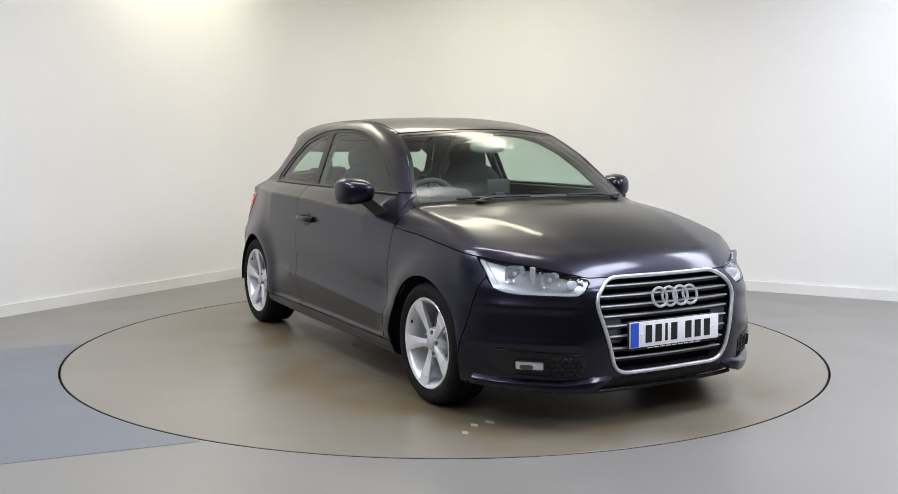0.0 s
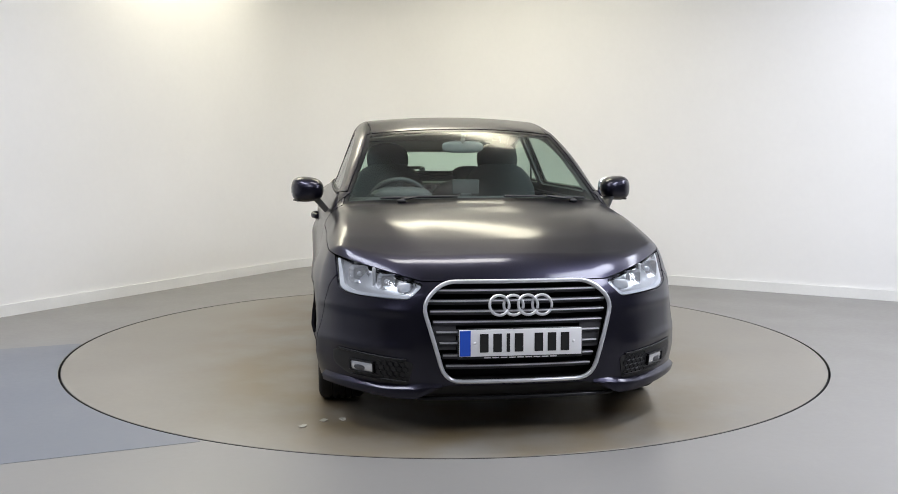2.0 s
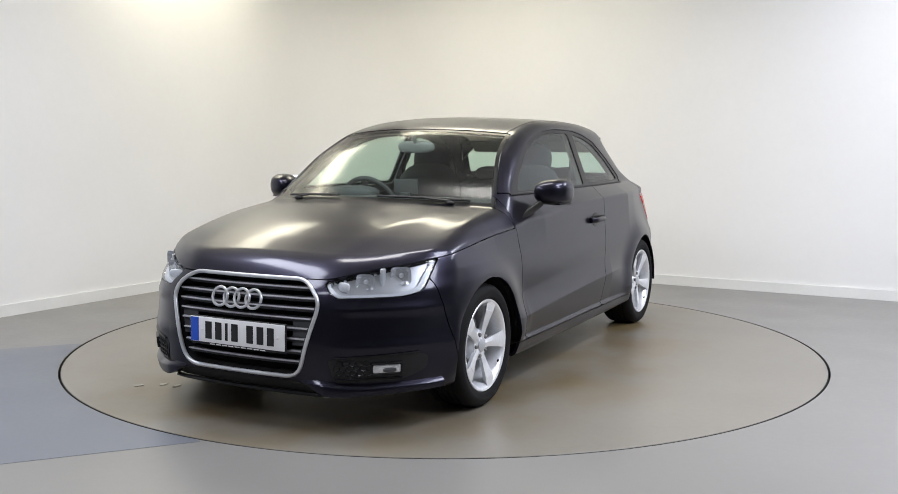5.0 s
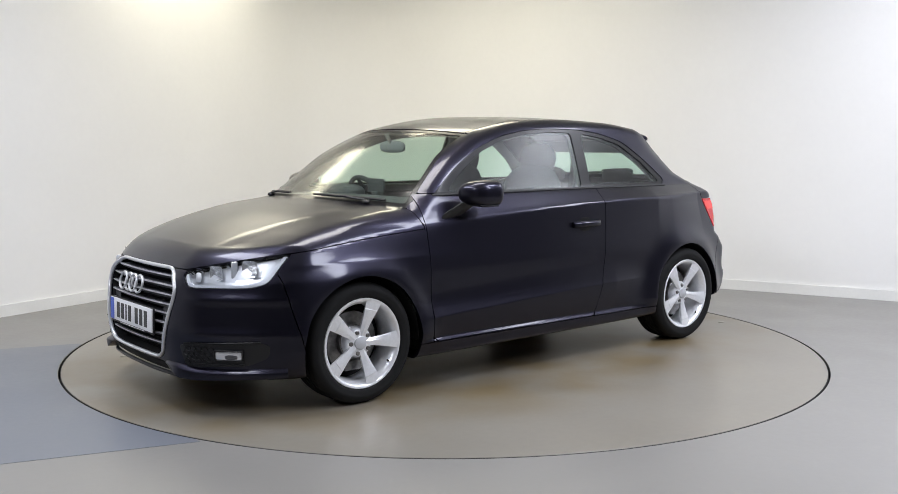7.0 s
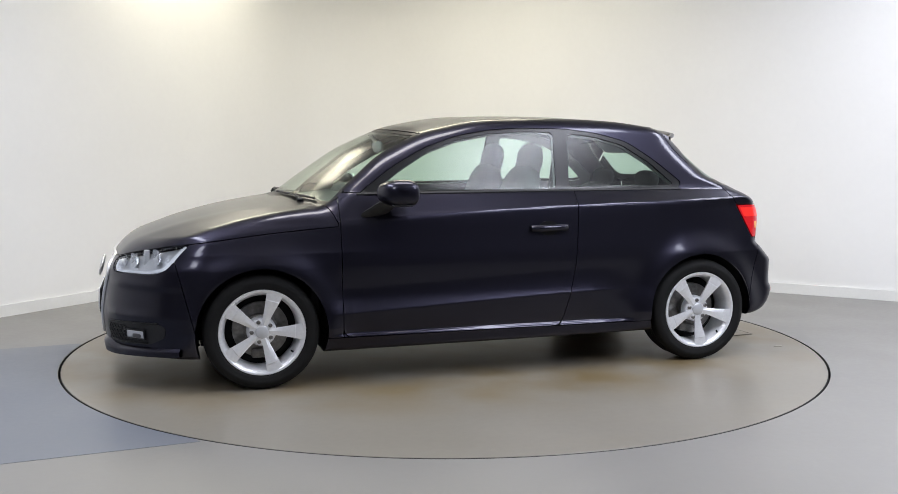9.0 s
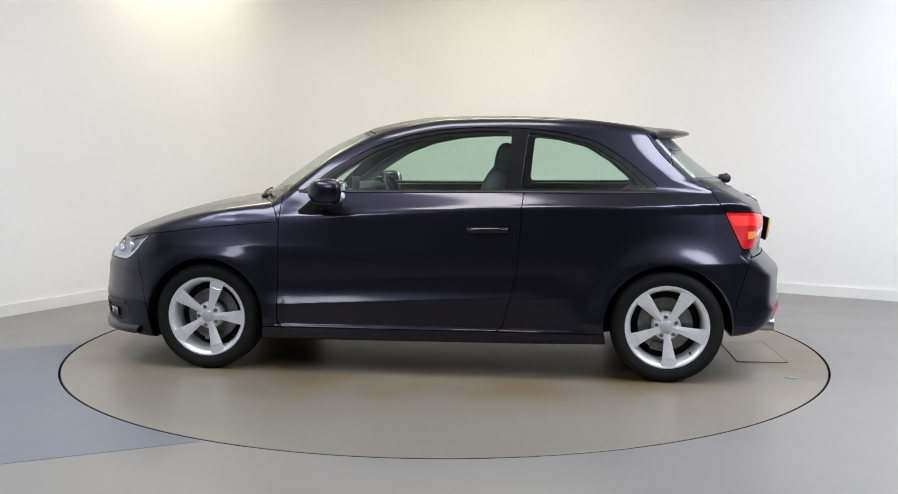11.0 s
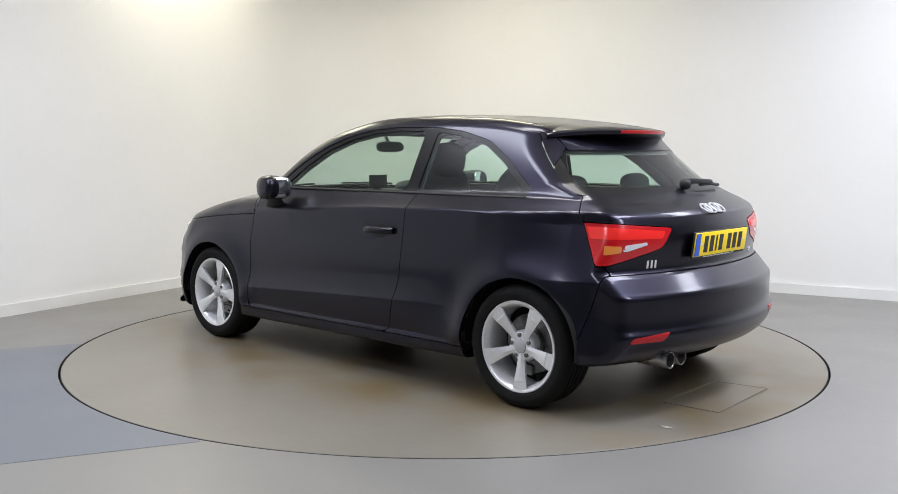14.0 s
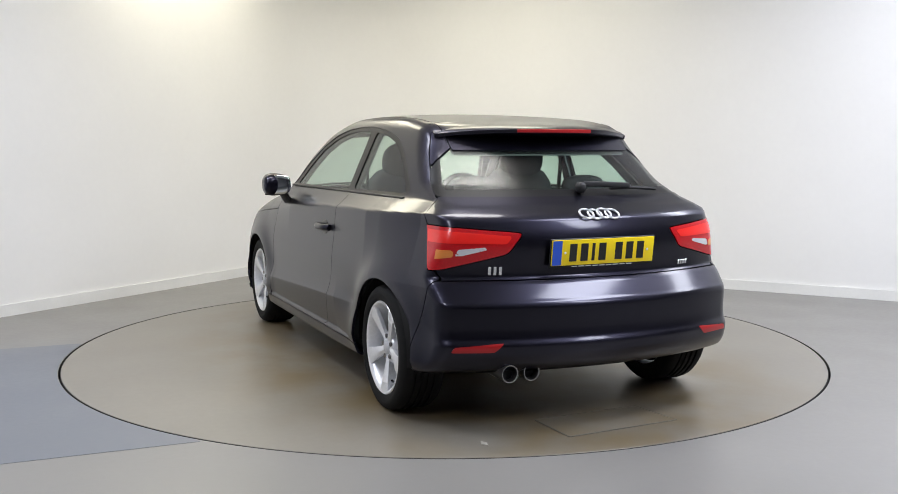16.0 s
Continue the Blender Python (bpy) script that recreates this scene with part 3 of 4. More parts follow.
# windscreen, seen from above: behind the bonnet, ahead of the roof
SXB = SX + K[0] * AY * AY
ws_side = curve(SZ, (0.90, 0.95, 1.27, 1.4), (0.70, 0.680, 0.540, 0.50)) - AY
F_SCREEN = np.where(SZ > 0.85, np.minimum.reduce([-0.130 - SXB, SXB + 0.765, ws_side]), -1.0)
F_SCREEN_IN = np.minimum.reduce([F_SCREEN - 0.018, -0.165 - SXB, SXB + 0.735])
bonnet_line = np.where(SX > 0.335, 0.656 + np.clip(AY - 0.40, 0, 1) * 0.232, curve(SX, (-0.45, -0.045, 0.335), (0.816, 0.782, 0.737)))
F_BONNET = np.minimum(SZ - bonnet_line, SXB + 0.127)
F_BONNET = np.where(SX > -0.43, F_BONNET, -1.0)
F_DOOR = np.where(AY > 0.4, np.minimum(poly_field(SX, SZ, DOOR, 0.05), 0.980 - SZ), -1.0)
F_SILL = np.minimum.reduce([0.2495 - SZ, -0.2 - SX, SX + 2.2])
F_TAILGATE = np.minimum((-2.69 - (0.993 - SZ) * 0.62 - SX) * 0.85, SZ - 0.652)
F_TAILGATE = np.minimum(F_TAILGATE, np.where(SZ > 0.985, 0.637 - 0.3694 * np.clip(SZ - 1.0, 0, 1) - AY, 1.0))
F_TAILGATE = np.where((SZ > 0.993) & (SX < -2.3), np.minimum(0.637 - 0.3694 * (SZ - 1.0) - AY, 1.288 - SZ), F_TAILGATE)
F_ROOF = np.minimum.reduce([-0.768 - SXB, SX + 2.62, SZ - 1.2, 0.512 - 0.03 * np.clip(-1.6 - SX, 0, 2) - AY])
F_BUMPER_F = np.minimum.reduce([line_field(SX, SZ, (0.30, 0.20), (0.40, 0.60)) * -1, -F_BONNET])
F_BUMPER_R = np.minimum.reduce([line_field(SX, SZ, (-2.78, 0.30), (-2.89, 0.652)), 0.652 - SZ])


def cut_panel(name, fields, mat, label="", depth=0.014, shift=0.0, parent=None, gap=GAPW):
    f = np.minimum.reduce(fields) - gap
    V, N, T = clip(SV, SN, ST, f)
    ob = panel(name, V, N, T, mat, parent or car, label, depth, shift)
    if (parent or car) is car:
        ob.location = OFF
    return ob


bonnet = cut_panel("bonnet", [F_BONNET, -F_HEAD, -F_GRILLE - 0.004, -F_SCREEN], PAINT)
roof_panel = cut_panel("roof", [F_ROOF, -F_SCREEN], PAINT)
front_bumper = cut_panel("front_bumper", [F_BUMPER_F, -F_HEAD, -F_GRILLE - 0.004, F_ARCH], PAINT)
tailgate = cut_panel("tailgate", [F_TAILGATE, -F_TAIL, -F_RSCREEN, -F_ROOF], PAINT)
rear_bumper = cut_panel("rear_bumper", [F_BUMPER_R, F_ARCH], PAINT)
windscreen = cut_panel("windscreen", [F_SCREEN_IN], SCREEN, "clear tinted windscreen", 0.004, -0.004, gap=0)
screen_frame = cut_panel("windscreen_surround", [F_SCREEN, -F_SCREEN_IN], BLACK_GLOSS, "glossy black windscreen surround", 0.01, -0.003, gap=0)
rear_screen = cut_panel("rear_window", [F_RSCREEN - 0.03], GLASS, "tinted rear window", 0.004, -0.004, gap=0)
cut_panel("rear_window_surround", [F_RSCREEN, 0.03 - F_RSCREEN], BLACK_GLOSS, "glossy black rear window surround", 0.01, -0.003, gap=0)
doors = {}
for side, sgn in (("left", 1), ("right", -1)):
    half = SY * sgn
    doors[sgn] = cut_panel("door", [half - 0.3, F_DOOR, -F_SILL, -F_DLO], PAINT)
    cut_panel("front_wing", [half - 0.2, -F_BONNET, -F_BUMPER_F, -F_DOOR - 0.0, SX + 0.46, -F_HEAD, F_ARCH, -F_SILL, -F_SCREEN, 0.965 - SZ, SX + 0.405], PAINT)
    cut_panel("side_frame", [half - 0.1, -F_DLO, -F_DOOR, -F_SILL, np.where(SZ > 1.0, 0.0018, 0.0) - F_TAILGATE, -F_ROOF, -F_SCREEN, -F_BUMPER_R, F_ARCH, -F_TAIL, -F_BONNET, np.maximum(-0.405 - SX, SZ - 0.965), SZ - 0.2], PAINT)
    cut_panel("sill", [half - 0.3, F_SILL, F_ARCH], PAINT)
    surround = cut_panel("window_surround", [half - 0.1, F_DLO, -F_DOORGLASS, -F_REARGLASS], BLACK_GLOSS, "gloss black window surround", 0.012, -0.004, gap=0)
    cut_panel("door_window", [half - 0.1, F_DOORGLASS], GLASS, "green-tinted door window", 0.004, -0.008, gap=0)
    cut_panel("quarter_window", [half - 0.1, F_REARGLASS], GLASS, "green-tinted rear quarter window", 0.004, -0.008, gap=0)

# ------------------------------------------------------------------ the car's parts
def on_car(ob):
    ob.location = OFF
    return ob


def cpart(name, bm, mat, label="", sharp=35, parent=None):
    ob = part(name, bm, mat, parent or car, label, sharp)
    return ob if parent else on_car(ob)


def rounded(pts, r, n=5):
    out = []
    P = [Vector(p) for p in pts]
    for i, p in enumerate(P):
        a, b = P[i - 1], P[(i + 1) % len(P)]
        da, db = (a - p), (b - p)
        k = min(r, da.length * 0.45, db.length * 0.45)
        s, e = p + da.normalized() * k, p + db.normalized() * k
        for j in range(n + 1):
            t = j / n
            out.append(s * (1 - t) ** 2 + p * 2 * t * (1 - t) + e * t * t)
    return out


def dense(pts, step):
    out = []
    for a, b in zip(pts, pts[1:] + pts[:1]):
        k = max(1, int((b - a).length / step))
        out += [a + (b - a) * (j / k) for j in range(k)]
    return out


def ribbon_on(path, width, height, mat, name, label="", parent=None, closed=True):
    """A bar of oval section that follows points (place, outward normal) on the body."""
    bm = bmesh.new()
    rings = []
    n = len(path)
    for i in range(n):
        p, nn = path[i]
        a = path[i - 1][0] if (closed or i) else p
        b = path[(i + 1) % n][0] if (closed or i + 1 < n) else p
        d = (b - a).normalized()
        s = d.cross(nn).normalized()
        rings.append([bm.verts.new(p + s * (math.cos(t) * width / 2) + nn * (math.sin(t) * height)) for t in [2 * math.pi * k / 10 for k in range(10)]])
    pairs = list(zip(rings, rings[1:])) + ([(rings[-1], rings[0])] if closed else [])
    for a, b in pairs:
        for k in range(10):
            bm.faces.new((a[k], a[(k + 1) % 10], b[(k + 1) % 10], b[k]))
    if not closed:
        bm.faces.new(rings[0][::-1])
        bm.faces.new(rings[-1])
    return cpart(name, bm, mat, label, 50, parent)


# --- grille
def grille():
    pts = dense(rounded(GRILLE, 0.07), 0.03)
    path = []
    for p in pts:
        q, nn = at_front(p.x, p.y)
        path.append((q + nn * 0.002, nn))
    g = ribbon_on(path, 0.0175, 0.010, SATIN, "grille", "large grille with a satin silver frame and dark slats")
    # dark backing set behind the slats, with the shade there put into its colour
    f = np.where(SX > 0.3, F_GRILLE, -1)
    V, N, T = clip(SV, SN, ST, f + 0.05)
    panel("backing", V, N, T, DARK, g, "black sheet for the shade behind the grille slats", 0.02, -0.075)
    V, N, T = clip(SV, SN, ST, np.minimum(f + 0.05, -f - 0.006))
    panel("backing_rim", V, N, T, DARK, g, "black rim closing the shaded space behind the grille frame", 0.08, -0.015)
    for z in (0.619, 0.577, 0.535, 0.492, 0.450, 0.405, 0.353, 0.309):
        half = float(np.interp(z, (0.248, 0.572, 0.655), (0.30, 0.39, 0.32))) - 0.008
        bm = bmesh.new()
        rows = []
        ys = np.linspace(-half, half, 25)
        for y in ys:
            q, nn = at_front(float(y), z)
            x = q.x - 0.016
            rows.append([bm.verts.new(v) for v in ((x, y, z + 0.004), (x, y, z - 0.004), (x - 0.012, y, z - 0.016), (x - 0.05, y, z - 0.016), (x - 0.05, y, z + 0.003))])
        for a, b in zip(rows, rows[1:]):
            for k in range(5):
                bm.faces.new((a[k], a[(k + 1) % 5], b[(k + 1) % 5], b[k]))
        bm.faces.new(rows[0]), bm.faces.new(rows[-1][::-1])
        part("slat", bm, SLAT, g)
        tip = bmesh.new()
        rows = []
        for y in ys:
            q, nn = at_front(float(y), z)
            x = q.x - 0.012
            rows.append([tip.verts.new(v) for v in ((x, y, z + 0.0038), (x + 0.0015, y, z), (x - 0.002, y, z - 0.0030), (x - 0.012, y, z + 0.0042))])
        for a, b in zip(rows, rows[1:]):
            for k in range(4):
                tip.faces.new((a[k], a[(k + 1) % 4], b[(k + 1) % 4], b[k]))
        part("slat_trim", tip, TRIM_SILVER, g, "thin silver slat edge")
    # plain grey blocks beside the plate
    for s in (1, -1):
        bm = bmesh.new()
        rows = []
        for y in np.linspace(0.265, 0.345, 5):
            rows.append([])
            for z in (0.375, 0.48):
                yy = y + (0.02 if z > 0.4 and y > 0.3 else 0)
                q, nn = at_front(float(yy * s), z)
                rows[-1].append(bm.verts.new((q.x - 0.03, yy * s, z)))
        for a, b in zip(rows, rows[1:]):
            bm.faces.new((a[0], a[1], b[1], b[0]))
        part("side_block", bm, LAMP_GREY_DARK, g, "plain dark grey infill beside the plate")
    c, nn = at_front(0, 0.560)
    rings(c + nn * 0.022, Vector((0, 1, 0)), nn, 0.0410, 0.0605, 0.0062, g)
    return g


def rings(centre, right, nn, r, gap, thick, parent):
    """Four linked rings as plain bright hoops."""
    up = nn.cross(right).normalized()
    for k in range(4):
        c = centre + right * ((k - 1.5) * gap)
        bm = tube([c + right * (math.cos(a) * r) + up * (math.sin(a) * r) + nn * (0.002 * (-1) ** k) for a in [2 * math.pi * j / 36 for j in range(36)]], thick, 8, True)
        part("ring", bm, SATIN, parent, "bright chrome ring")


# --- number plates: bars stand for the characters
def number_plate(centre, nn, right, mat, label, shift_rear=False):
    up = Vector((0, 0, 1))
    up = (up - nn * up.dot(nn)).normalized()
    right = up.cross(nn).normalized() if right is None else right
    m = Matrix((right, up, nn)).transposed().to_4x4()
    m.translation = centre
    plate = cpart("number_plate", box_bm(-0.26, 0.26, -0.056, 0.056, -0.004, 0.003, 0.003, 2), mat, label)
    plate.matrix_basis = Matrix.Translation(OFF) @ m
    part("blue_band", box_bm(-0.257, -0.212, -0.053, 0.053, 0.003, 0.0042), PLATE_BLUE, plate, "blue band at the plate's end")
    for x in (-0.155, -0.099, -0.0535, -0.008, 0.076, 0.132, 0.188):
        w = 0.007 if abs(x + 0.0535) < 0.001 else 0.018
        part("character_bar", box_bm(x - w, x + w, -0.0385, 0.0385, 0.003, 0.0045), PLATE_BLACK, plate)
    part("plate_holder", box_bm(-0.265, 0.265, -0.068, 0.060, -0.012, -0.004, 0.003, 1), PLASTIC, plate, "black plastic plate holder")
    for k in range(9):
        x = -0.14 + k * 0.035
        part("lettering_bar", box_bm(x - 0.014, x + 0.014, -0.065, -0.0605, -0.004, -0.003), PLATE_WHITE, plate)
    for x in (-0.195, 0.225):
        part("screw_cap", superblob(x, 0, 0.004, 0.006, 0.006, 0.002, 2, 12), PLATE_WHITE, plate)
    return plate


# --- lamps
def headlamps():
    inner = np.where(SX > 0.1, poly_field(AY, SZ, [(0.415, 0.645), (0.70, 0.716), (0.738, 0.730), (0.733, 0.70), (0.723, 0.624), (0.675, 0.602), (0.472, 0.598)], 0.012), -1.0)
    for s in (1, -1):
        half = SY * s
        lens = cut_panel("headlamp", [half - 0.1, F_HEAD], LENS, "clear headlamp with a white light strip along its lower edge", 0.01, -0.002)
        lens.visible_shadow = False
        V, N, T = clip(SV, SN, ST, np.minimum(half - 0.1, F_HEAD - 0.001))
        panel("lamp_housing", V, N, T, LAMP_SILVER, lens, "silver inner lamp housing", 0.03, -0.030)
        V, N, T = clip(SV, SN, ST, np.minimum.reduce([half - 0.1, F_HEAD - 0.003, -inner]))
        panel("light_strip", V, N, T, LAMP_WHITE, lens, "white daytime light strip", 0.04, -0.012)
        for y, z, r in ((0.545, 0.646, 0.040), (0.655, 0.668, 0.045)):
            q, nn = at_front(y * s, z)
            c = Vector((q.x - 0.014, y * s, z))
            turn = Matrix.Translation(c) @ pose(0, 0, 0, 0, 0, 20 * s)
            # a squared reflector box, open to the front, with upright facets
            bm = bmesh.new()
            outer, inner_ = [], []
            for k in range(24):
                a = 2 * math.pi * k / 24
                e = (abs(math.cos(a)) ** 5 + abs(math.sin(a)) ** 5) ** -0.2
                outer.append(bm.verts.new((0.0, e * math.cos(a) * r, e * math.sin(a) * r * 0.85)))
                inner_.append(bm.verts.new((-0.017 + 0.003 * (k % 2), e * math.cos(a) * r * 0.6, e * math.sin(a) * r * 0.52)))
            for k in range(24):
                bm.faces.new((outer[k], outer[(k + 1) % 24], inner_[(k + 1) % 24], inner_[k]))
            bm.faces.new(inner_)
            bmesh.ops.transform(bm, verts=bm.verts, matrix=turn)
            part("reflector", bm, REFLECTOR, lens, "bright faceted reflector", 5)
            bm = revolve([(0.010, -0.018), (0.010, -0.006), (0.0005, -0.002)], 16, "x")
            bmesh.ops.transform(bm, verts=bm.verts, matrix=turn)
            part("bulb", bm, LAMP_GREY, lens, "small clear bulb")
        q, nn = at_front(0.60 * s, 0.655)
        part("divider", box_bm(q.x - 0.045, q.x - 0.016, 0.592 * s - 0.007, 0.592 * s + 0.007, 0.61, 0.70, 0.003, 1), LAMP_GREY, lens)
        q, nn = at_front(0.45 * s, 0.625)
        part("indicator_block", superblob(q.x - 0.034, 0.470 * s, 0.626, 0.012, 0.034, 0.020, 4, 16, tilt=(0, 0, -22 * s)), LAMP_WHITE, lens)


def fog_lamps():
    poly = [(0.44, 0.328), (0.735, 0.352), (0.772, 0.335), (0.765, 0.275), (0.70, 0.236), (0.46, 0.222)]
    F = np.where(SX > 0.2, poly_field(AY, SZ, poly, 0.02), -1.0)
    for s in (1, -1):
        half = SY * s
        # black inset with its own rim
        ob = cut_panel("bumper_inset", [half - 0.1, F], INSET, "black plastic bumper inset", 0.004, 0.0025)
        q, nn = at_front(0.645 * s, 0.287)
        lamp = cpart("fog_lamp", superblob(0, 0, 0, 0.020, 0.062, 0.006, 7, 24), REFLECTOR, "small rectangular fog lamp with a clear lens")
        a = nn.cross(Vector((0, 0, 1))).normalized()
        up = a.cross(nn)
        lamp.matrix_basis = Matrix.Translation(OFF) @ Matrix.Translation(q + nn * 0.004) @ Matrix((up, a, nn)).transposed().to_4x4()
        frame_bm = bmesh.new()
        for x0, x1, y0, y1 in ((0.019, 0.026, -0.068, 0.068), (-0.026, -0.019, -0.068, 0.068), (-0.019, 0.019, 0.061, 0.068), (-0.019, 0.019, -0.068, -0.061)):
            box_bm(x0, x1, y0, y1, -0.006, 0.010, 0.002, 1, frame_bm)
        part("lamp_frame", frame_bm, BLACK_GLOSS, lamp, "glossy black lamp frame")
        part("bulb_shade", superblob(-0.006, -0.012 * s, 0.005, 0.011, 0.030, 0.004, 3, 16), LAMP_GREY_DARK, lamp, "dark shade in front of the bulb")
        # honeycomb air grille between lamp and radiator grille
        cells = bmesh.new()
        for row in range(4):
            for col in range(5):
                y = 0.475 + 0.024 * col + 0.012 * (row % 2)
                z = 0.250 + 0.0205 * row
                hexagon = []
                for c6 in range(6):
                    ang = math.pi / 3 * c6 + math.pi / 6
                    p6, n6 = at_front((y + 0.0125 * math.cos(ang)) * s, z + 0.0125 * math.sin(ang))
                    hexagon.append(p6 + n6 * 0.004)
                tube(hexagon, 0.0024, 5, True, cells)
        part("honeycomb", cells, BLACK_GLOSS, ob, "black honeycomb air grille")
        for k, z in enumerate((0.334, 0.241)):
            path = []
            for y in np.linspace(0.47, 0.745 if k == 0 else 0.69, 10):
                q, nn = at_front(float(y) * s, z + (y - 0.47) * (0.055 if k == 0 else 0.02))
                path.append((q + nn * 0.004, nn))
            ribbon_on(path, 0.008, 0.005, BLACK_GLOSS, "inset_trim", "", None, False)


def tail_lamps():
    amber = np.where(SX < -2.865, poly_field(AY, SZ, [(0.660, 0.782), (0.738, 0.784), (0.738, 0.742), (0.668, 0.754)], 0.004), -1.0)
    amber = np.minimum(amber, F_TAIL - 0.008)
    clear = np.where(SX < -2.5, poly_field(AY, SZ, [(0.53, 0.795), (0.53, 0.783), (0.661, 0.752), (0.650, 0.785)], 0.001), -1.0)
    for s in (1, -1):
        half = SY * s
        lamp = cut_panel("tail_lamp", [half - 0.1, F_TAIL], RED, "large red tail lamp with an amber and clear strip", 0.02, 0.003)
        for name, f, mat, lab in (("indicator_lens", amber, AMBER, "amber indicator lens"), ("reversing_lens", clear, LAMP_BACK, "clear reversing lens")):
            V, N, T = clip(SV, SN, ST, np.minimum(half - 0.1, f))
            panel(name, V, N, T, mat, lamp, lab, 0.002, 0.0045)
        band = np.where(SX < -2.5, poly_field(AY, SZ, [(0.42, 0.838), (0.73, 0.866), (0.735, 0.812), (0.45, 0.806)], 0.006), -1.0)
        V, N, T = clip(SV, SN, ST, np.minimum(half - 0.1, np.minimum(band, F_TAIL - 0.012)))
        panel("light_band", V, N, T, RED_BRIGHT, lamp, "brighter red light band", 0.002, 0.0045)


# --- door furniture
def door_parts():
    for s in (1, -1):
        e = np.where(SY * s > 0.3, 1 - np.sqrt(((SX + 1.535) / 0.058) ** 2 + ((SZ - 0.780) / 0.040) ** 2), -1.0) * 0.04
        V, N, T = clip(SV, SN, ST, e)
        door = doors[s]
        # Dark disc on the surface paints the shade of the hollow behind the handle.
        bowl = panel("handle_recess_shade", V, N, T, BLACK_GLOSS, door, "dark disc painting the shade of the handle recess", 0.002, 0.0022)
        path = []
        for x in np.linspace(-1.43, -1.645, 14):
            q, nn = at_side(float(x), 0.781 - 0.012 * (x + 1.535), s)
            k = 1 - abs((x + 1.5375) / 0.1075) ** 4
            path.append((q + nn * (0.008 + 0.026 * k), nn))
        h = ribbon_on(path, 0.034, 0.014, PAINT, "handle", "", door, False)
        # mirror on its foot
        c = Vector((-0.655, 0.875 * s, 0.982))
        bm = bmesh.new()
        r = bmesh.ops.create_uvsphere(bm, u_segments=40, v_segments=24, radius=1)
        for v in bm.verts:
            n4 = sum(abs(t) ** 2.7 for t in v.co) ** (1 / 2.7)
            p = v.co / n4
            x = p.x * (0.112 if p.x > 0 else 0.066)
            tz = 0.075 - 0.014 * (1 - s * p.y) * 0.5
            v.co = Vector((x - 0.05 - 0.03 * (p.y * s), p.y * 0.088, p.z * tz))
        bmesh.ops.transform(bm, verts=bm.verts, matrix=Matrix.Translation(c))
        mirror = cpart("wing_mirror", bm, PAINT, "dark painted door mirror on a black foot", 60)
        bm = superblob(c.x - 0.108, c.y - 0.003 * s, c.z, 0.012, 0.073, 0.060, 3.2, 28, tilt=(0, 0, -17 * s))
        part("mirror_glass", bm, MIRROR, mirror, "silvered mirror glass")
        bm = box_bm(-0.085, 0.02, -0.062, 0.062, -0.064, -0.056, 0.003, 1)
        bmesh.ops.transform(bm, verts=bm.verts, matrix=Matrix.Translation(c + Vector((-0.02, 0, 0))) @ pose(0, 0, 0, 0, 0, -14 * s))
        part("mirror_base", bm, PLASTIC, mirror, "black plastic lower shell")
        q, nn = at_side(-0.58, 0.87, s)
        bm = bmesh.new()
        rows = []
        for t in np.linspace(0, 1, 8):
            p = Vector((-0.665, 0.838 * s, 0.945)).lerp(q - nn * 0.01, float(t))
            hx, hz = 0.040 + 0.03 * t, 0.034 - 0.002 * t
            rows.append([bm.verts.new(p + Vector((math.cos(a) * hx, math.sin(a) * 0.012 * s + math.cos(a) * 0.016, math.sin(a) * hz))) for a in [2 * math.pi * j / 16 for j in range(16)]])
        for a, b in zip(rows, rows[1:]):
            for j in range(16):
                bm.faces.new((a[j], a[(j + 1) % 16], b[(j + 1) % 16], b[j]))
        bm.faces.new(rows[0]), bm.faces.new(rows[-1])
        part("mirror_foot", bm, PLASTIC, mirror, "black plastic mirror foot", 50)
        # belt trim under the windows
        path = []
        for x in np.linspace(-0.50, -2.40, 40):
            q, nn = at_side(float(x), 0.972 + 0.006 * min(1, max(0, -(x + 0.5))), s)
            path.append((q + nn * 0.001, nn))
        ribbon_on(path, 0.014, 0.005, PLASTIC, "belt_trim", "black belt trim under the side windows", None, False)


# --- wheels
def wheel_meshes():
    """One wheel round the y axis, its outer face towards +y."""
    R, r = TYRE_R, 0.217
    prof = [(r - 0.012, -0.10), (r + 0.012, -0.104), (r + 0.04, -0.108), (R - 0.014, -0.100), (R - 0.004, -0.086), (R, -0.06)]
    for g in (-0.045, -0.015, 0.015, 0.045):
        prof += [(R, g - 0.006), (R - 0.007, g - 0.004), (R - 0.007, g + 0.004), (R, g + 0.006)]
    prof += [(R, 0.06), (R - 0.004, 0.086), (R - 0.014, 0.099), (R - 0.03, 0.1055), (r + 0.034, 0.108), (r + 0.030, 0.1065), (r + 0.014, 0.106), (r + 0.006, 0.102), (r - 0.002, 0.094), (r - 0.012, 0.08)]
    tyre = revolve(prof, 96)
    rim = revolve([(r - 0.014, -0.1), (r - 0.02, -0.06), (r - 0.036, -0.03), (r - 0.035, 0.030), (r - 0.032, 0.062), (r - 0.024, 0.084), (r - 0.014, 0.0965), (r - 0.009, 0.0990), (r - 0.002, 0.100), (r + 0.001, 0.096), (r - 0.002, 0.085)], 96)
